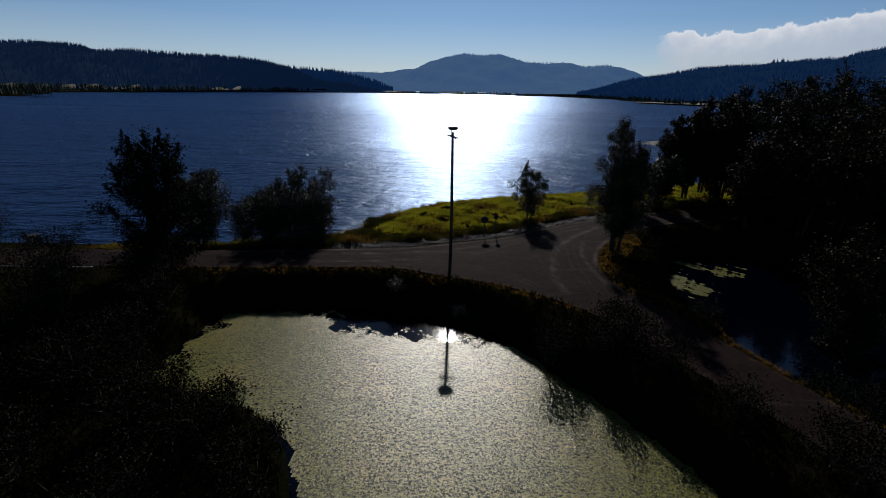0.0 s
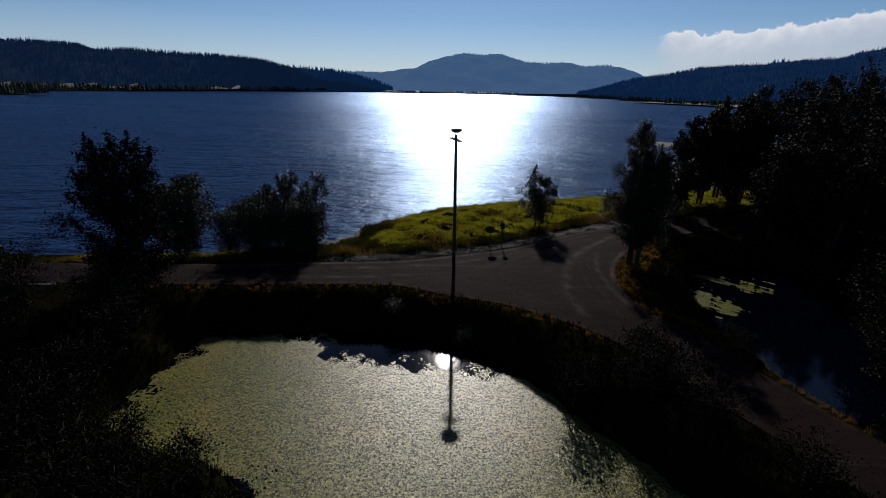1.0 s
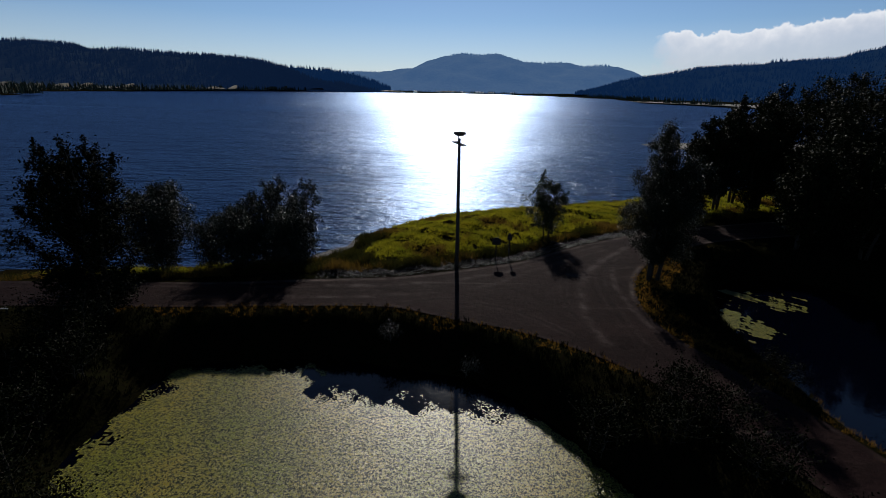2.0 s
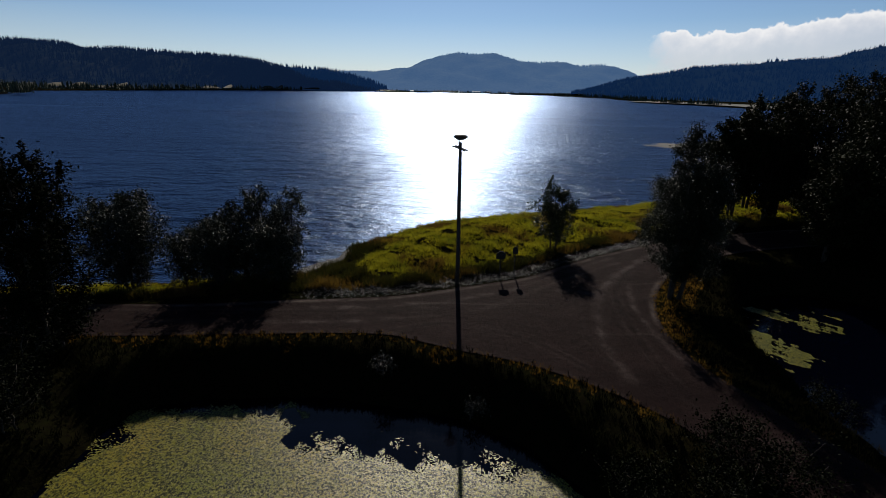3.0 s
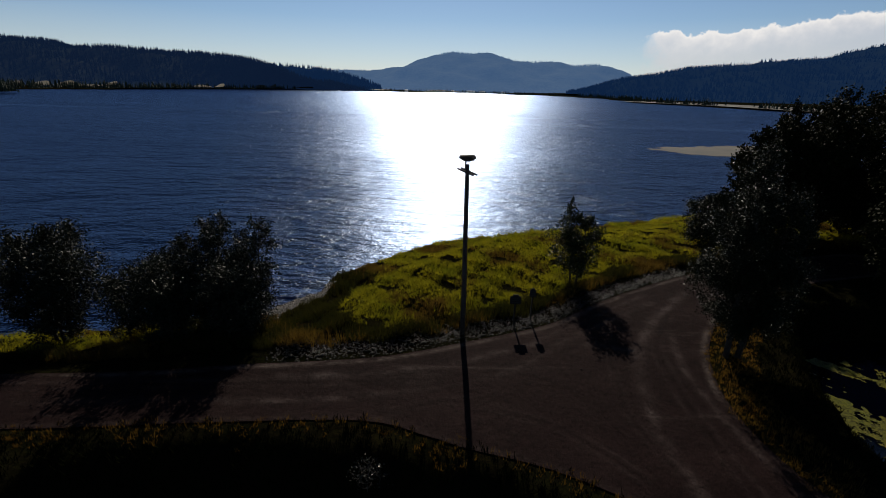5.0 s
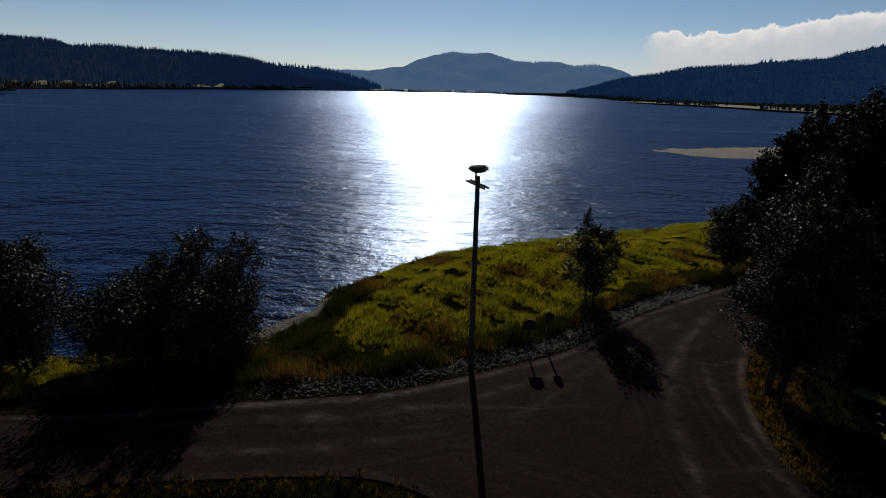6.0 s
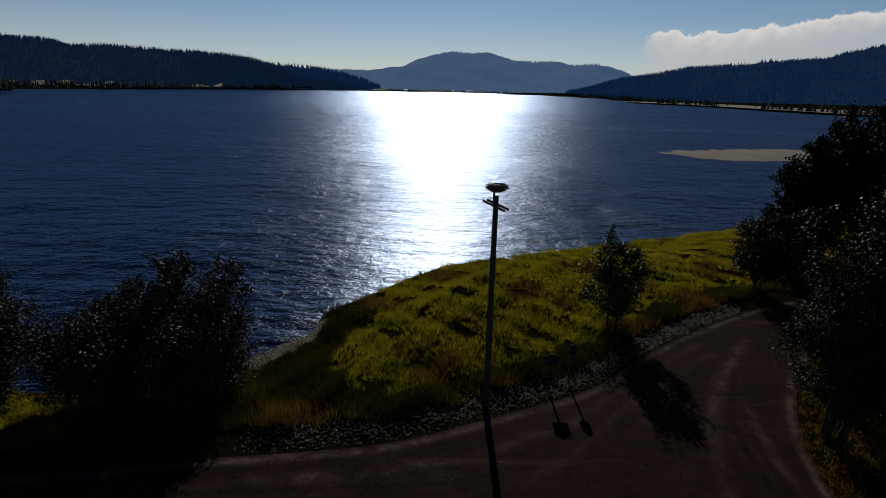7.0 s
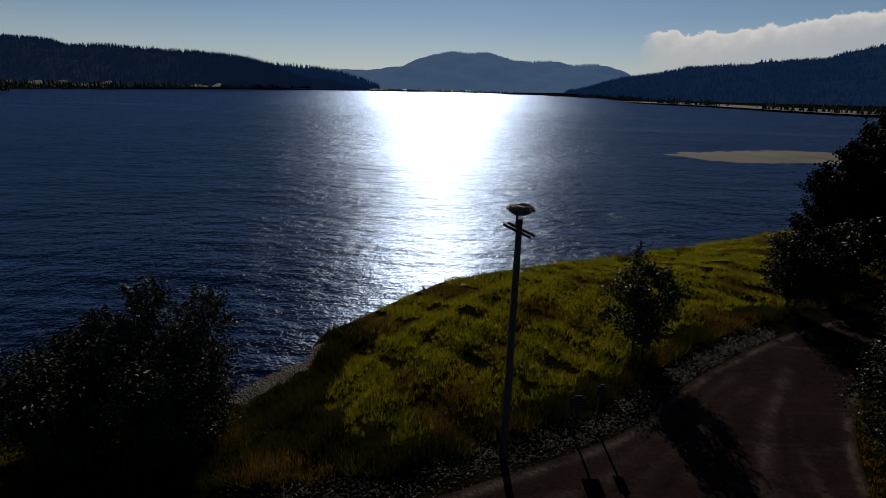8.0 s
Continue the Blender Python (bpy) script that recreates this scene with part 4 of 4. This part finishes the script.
blades("dry_meadow_grass", g[dry], tall[dry] + 0.06, 0.7, 0.012, 7, GRASS_DRY, "tan dry grass among the meadow", 73)


def bank(x, y):
    pond = np.minimum(signed(x, y, POND_LINE), signed(x, y, SIDE_POND))
    road = signed(x, y, ROAD_LINE)
    return (pond > 0.1) & (pond < 9) & (road > -0.2 + 0.3 * wobble(x, y, 0.8, 5)) & ((y < 36.2) | (x > 12)) & (y < 50) & (signed(x, y, LAKE_LINE) > 8)


g = scatter(-34, 42, 10, 50, 60000, bank, 74)
road_d = signed(g[:, 0], g[:, 1], ROAD_LINE)
island = (g[:, 0] > 13) & (g[:, 0] < 19.5)
g_rand = np.random.default_rng(78).random(len(g))
dry = (g_rand < 0.6) & (road_d < 0.8 + 0.6 * wobble(g[:, 0], g[:, 1], 1.2)) | (island & (road_d < 2.6))
dry &= ~((g[:, 1] < 27) & (signed(g[:, 0], g[:, 1], POND_LINE) < signed(g[:, 0], g[:, 1], SIDE_POND)) & (g[:, 0] > 8))
blades("shaded_bank_sedge", g[~dry], np.full((~dry).sum(), 0.27), 0.5, 0.022, 5, GRASS_DARK, "sedge on the pond bank, shade painted into its near-black green", 75)
blades("verge_grass", g[dry], np.full(dry.sum(), 0.11) + 0.16 * np.random.default_rng(79).random(dry.sum()), 0.5, 0.011, 8, VERGE, "dry golden grass along the road edge", 76)

# ---- pole with nest ----


def nest_pole(x, y):
    z = float(height(np.array([x]), np.array([y]))[0])
    ob = empty("nest_pole", (x, y, z), label="tall weathered wooden pole with crossarms carrying a nest platform", category="pole")
    v, f = tube([(0, 0, -0.3), (0.0, 0, 3), (-0.05, 0, 6), (-0.08, 0, 9), (-0.1, 0, 10.75)], [0.17, 0.155, 0.14, 0.125, 0.115], 12)
    mesh_ob("pole", v, f, POLE_WOOD, ob, smooth=True)
    turn = (Matrix.Rotation(math.radians(-40), 3, "Z") @ Matrix.Rotation(math.radians(12), 3, "Y"))
    for k, (dy, zz) in enumerate(((-0.15, 10.34), (0.15, 10.34))):
        bm = bmesh.new()
        bmesh.ops.create_cube(bm, size=1, matrix=Matrix.LocRotScale(Vector((-0.1, 0, zz)) + turn @ Vector((0, dy, 0)), turn.to_quaternion(), (1.2, 0.07, 0.1)))
        bmesh.ops.bevel(bm, geom=bm.edges, offset=0.012, segments=1, affect="EDGES")
        arm = part("crossarm", bm, POLE_WOOD, ob)
        for sx in (-0.45, 0.0, 0.45):
            bm = bmesh.new()
            spot = Vector((-0.1, 0, zz)) + turn @ Vector((sx, dy - math.copysign(-0.045, dy), 0))
            bmesh.ops.create_cone(bm, cap_ends=True, segments=6, radius1=0.022, radius2=0.022, depth=0.03, matrix=Matrix.Translation(spot) @ (turn.to_4x4() @ Matrix.Rotation(math.pi / 2, 4, "X")))
            part("bolt", bm, STEEL, arm, "galvanised bolt")
    v, f = tube([(-0.2, 0, 10.4), (-0.2, 0, 10.95)], [0.045, 0.045], 8)
    mesh_ob("stub_post", v, f, POLE_WOOD, ob, "short stub post under the nest")
    bm = bmesh.new()
    bmesh.ops.create_cone(bm, cap_ends=True, segments=12, radius1=0.27, radius2=0.27, depth=0.06, matrix=Matrix.Translation((-0.1, 0, 10.97)))
    part("platform", bm, POLE_WOOD, ob, "round wooden nest platform")
    return z


pole_z = nest_pole(-0.1, 42.5)


def nest(x, y, z):
    """A bulky bowl of sticks."""
    rng = random.Random(5)
    ob = empty("bird_nest", (x, y, z), label="bulky stick nest on top of the pole", category="nest")
    sticks = []
    for _ in range(420):
        a, lay = rng.uniform(0, 6.283), rng.random()
        r = 0.36 + 0.04 * math.sin(lay * 3.0) + rng.uniform(-0.26, 0.05)
        c = np.array((r * math.cos(a), r * math.sin(a), 0.03 + 0.2 * lay))
        w = a + math.pi / 2 + rng.uniform(-0.6, 0.6)
        d = np.array((math.cos(w), math.sin(w), rng.uniform(-0.14, 0.14))) * rng.uniform(0.1, 0.24)
        sticks.append(tube([c - d, c + d], [0.014, 0.008], 4))
    v, f = merge(sticks)
    mesh_ob("sticks", v, f, TWIG, ob)
    bm = bmesh.new()
    bmesh.ops.create_cone(bm, cap_ends=True, segments=14, radius1=0.37, radius2=0.36, depth=0.24, matrix=Matrix.Translation((0, 0, 0.1)))
    for q in bm.verts:
        q.co.x *= 1 + 0.12 * math.sin(q.co.y * 9)
        q.co.z += 0.03 * math.sin(q.co.x * 11)
    part("core", bm, TWIG, ob)


nest(-0.2, 42.5, pole_z + 11.0)


def sign(x, y, tall, wide, high, turn, label):
    """A post with a framed board and blank notice strips."""
    z = float(height(np.array([x]), np.array([y]))[0])
    ob = empty("sign", (x, y, z), label=label, category="sign", group="signs by the road")
    ob.rotation_euler = (0, 0, turn)
    bm = bmesh.new()
    bmesh.ops.create_cube(bm, size=1, matrix=Matrix.LocRotScale((0, 0, tall / 2 - 0.1), None, (0.1, 0.1, tall + 0.2)))
    bmesh.ops.bevel(bm, geom=bm.edges, offset=0.01, segments=1, affect="EDGES")
    part("post", bm, SIGN_WOOD, ob)
    bm = bmesh.new()
    bmesh.ops.create_cube(bm, size=1, matrix=Matrix.LocRotScale((0, -0.075, tall - high / 2), None, (wide, 0.04, high)))
    bmesh.ops.bevel(bm, geom=bm.edges, offset=0.01, segments=1, affect="EDGES")
    board = part("board", bm, SIGN_WOOD, ob, "dark brown sign board")
    for k in range(3):
        bm = bmesh.new()
        bmesh.ops.create_cube(bm, size=1, matrix=Matrix.LocRotScale((0, -0.1, tall - high * (0.22 + 0.28 * k)), None, (wide * 0.8, 0.012, high * 0.1)))
        part("notice_strip", bm, SIGN_PALE, board, "faded pale strip")
    bm = bmesh.new()
    bmesh.ops.create_cube(bm, size=1, matrix=Matrix.LocRotScale((0, -0.06, tall + 0.05), None, (wide * 0.5, 0.05, 0.12)))
    part("cap", bm, SIGN_WOOD, ob)


sign(3.3, 43.9, 2.2, 0.74, 0.56, 0.05, "wide brown notice sign on a post at the road edge")
sign(4.5, 44.5, 2.25, 0.42, 0.52, -0.05, "narrow brown sign on a post at the road edge")

# ---- shore sand and rocks ----
beach_line = beach_line + np.stack([wobble(beach_line[:, 0], beach_line[:, 1], 0.7, 3), wobble(beach_line[:, 0], beach_line[:, 1], 0.5, 1)], -1) * 0.35
beach = sheet("beach", beach_line, LAKE_Z, SAND, "small strip of wet pebbly sand at the shore", "beach", 0.22)
bed = np.array([tuple(q.co) for q in beach.data.vertices])
for q, z in zip(beach.data.vertices, np.maximum(height(bed[:, 0], bed[:, 1]) + 0.04, LAKE_Z + 0.015)):
    q.co.z = float(z)


def rock_mesh(seed):
    rng = np.random.default_rng(seed)
    bm = bmesh.new()
    bmesh.ops.create_icosphere(bm, subdivisions=1, radius=0.5)
    for q in bm.verts:
        q.co *= float(rng.uniform(0.75, 1.15))
        q.co.z *= 0.65
    me = bpy.data.meshes.new("rock")
    bm.to_mesh(me)
    bm.free()
    me.materials.append(ROCK)
    return me


ROCKS = [rock_mesh(90 + k) for k in range(6)]
riprap = empty("riprap", (0, 42, ROAD_Z), label="band of broken grey rock along the lakeside road edge", category="rocks", kind="structure")
rim = curve([(-30, 37.2), (-20.4, 38.0), (-12.4, 39.2), (-7.7, 39.9), (-4.1, 40.7), (0, 42.4), (5.5, 44.9), (9.2, 47.9), (13.4, 50.9), (19.6, 54.6)], 10, False)
seg = np.linalg.norm(np.diff(rim, axis=0), axis=1).cumsum()
seg = np.concatenate([[0], seg])
rr = np.random.default_rng(95)
joined = []
N = 5200
u = rr.uniform(19, seg[-1], N)
px = np.interp(u, seg, rim[:, 0]) + rr.normal(0, 0.17, N)
py = np.interp(u, seg, rim[:, 1]) + rr.normal(0.15, 0.62, N)
size = rr.uniform(0.05, 0.13, N) * np.where(rr.random(N) < 0.1, 1.6, 1.0)
pz = np.maximum(height(px, py), 0.08) + size * 0.12
on_road = (signed(px, py, ROAD_LINE) < 0.12) & (size > 0.11)
tilt = rr.uniform(-0.4, 0.4, (N, 2))
yaw = rr.uniform(0, 6.28, N)
singles = 0
for k in range(N):
    if on_road[k]:
        continue
    s = float(size[k])
    m = Matrix.LocRotScale(Vector((px[k], py[k] - 42, pz[k] - ROAD_Z)), Euler((tilt[k, 0], tilt[k, 1], yaw[k])), (s * 1.2, s, s))
    me = ROCKS[k % 6]
    if -6 < px[k] < 9 and k % 4 == 0 and singles < 290:
        ob = new("rock", me)
        ob.parent, ob.matrix_basis, singles = riprap, m, singles + 1
    else:
        joined.append(([m @ q.co for q in me.vertices], [tuple(f.vertices) for f in me.polygons]))
v, f = merge(joined)
tagged(mesh_ob("small_rocks", v, f, ROCK, riprap), "loose grey rocks", kind="stuff")
rp = np.random.default_rng(97)
pebbles = []
bx, by = rp.uniform(-15.8, -10.6, 1500), rp.uniform(46.6, 54, 1500)
on_sand = signed(bx, by, beach_line) < 0.05
bx, by = bx[on_sand], by[on_sand]
for x, y, z in zip(bx, by, np.maximum(height(bx, by) + 0.05, LAKE_Z + 0.03)):
    size = float(rp.uniform(0.05, 0.16))
    m, me = Matrix.LocRotScale(Vector((x, y, z)), Euler((0, 0, rp.uniform(0, 6.28))), (size * 1.3, size, size * 0.7)), ROCKS[len(pebbles) % 6]
    pebbles.append(([m @ q.co for q in me.vertices], [tuple(f.vertices) for f in me.polygons]))
v, f = merge(pebbles)
tagged(mesh_ob("beach_pebbles", v, f, ROCK), "dark wet pebbles on the small beach", "pebbles", kind="stuff")
for x, y, s in ((6.5, 38.9, 0.1), (3.4, 37.4, 0.08), (6.2, 37.5, 0.08)):
    ob = new("pale_stone", ROCKS[1])
    ob.location, ob.scale = (x, y, ROAD_Z + s * 0.25), (s * 1.4, s, s)
    tagged(ob, "small pale stone lying on the gravel road", "stone", group="stones on the road")


# ---- low rail and box by the road ----


def guard_rail():
    ob = empty("guard_rail", (-32.5, 30.3, 0.05), label="low pale metal guard rail beside the road", category="rail")
    v, f = tube([(-7, -0.6, 0.55), (-3, -0.1, 0.55), (0, 0.1, 0.55), (4, 0.45, 0.55)], [0.045] * 4, 8)
    mesh_ob("rail", v, f, STEEL, ob, smooth=True)
    for x, y in ((-6.8, -0.58), (-3, -0.1), (0.5, 0.14), (3.8, 0.43)):
        bm = bmesh.new()
        bmesh.ops.create_cube(bm, size=1, matrix=Matrix.LocRotScale((x, y + 0.09, 0.2), None, (0.09, 0.09, 0.9)))
        bmesh.ops.bevel(bm, geom=bm.edges, offset=0.01, segments=1, affect="EDGES")
        part("post", bm, SIGN_WOOD, ob)


def trash_bin(x, y):
    ob = empty("trash_bin", (x, y, ROAD_Z - 0.05), label="dark box-shaped bin with a pale plate at the road edge", category="bin")
    bm = bmesh.new()
    bmesh.ops.create_cube(bm, size=1, matrix=Matrix.LocRotScale((0, 0, 0.5), None, (0.8, 0.7, 1.0)))
    bmesh.ops.bevel(bm, geom=bm.edges, offset=0.03, segments=2, affect="EDGES")
    body = part("body", bm, SIGN_WOOD, ob)
    bm = bmesh.new()
    bmesh.ops.create_cube(bm, size=1, matrix=Matrix.LocRotScale((0.25, -0.36, 0.65), None, (0.12, 0.015, 0.4)))
    part("plate", bm, ROOF, body, "pale plate")
    bm = bmesh.new()
    bmesh.ops.create_cube(bm, size=1, matrix=Matrix.LocRotScale((0, 0, 1.03), None, (0.88, 0.78, 0.06)))
    part("lid", bm, SIGN_WOOD, ob)


guard_rail()
trash_bin(-38.6, 36.4)
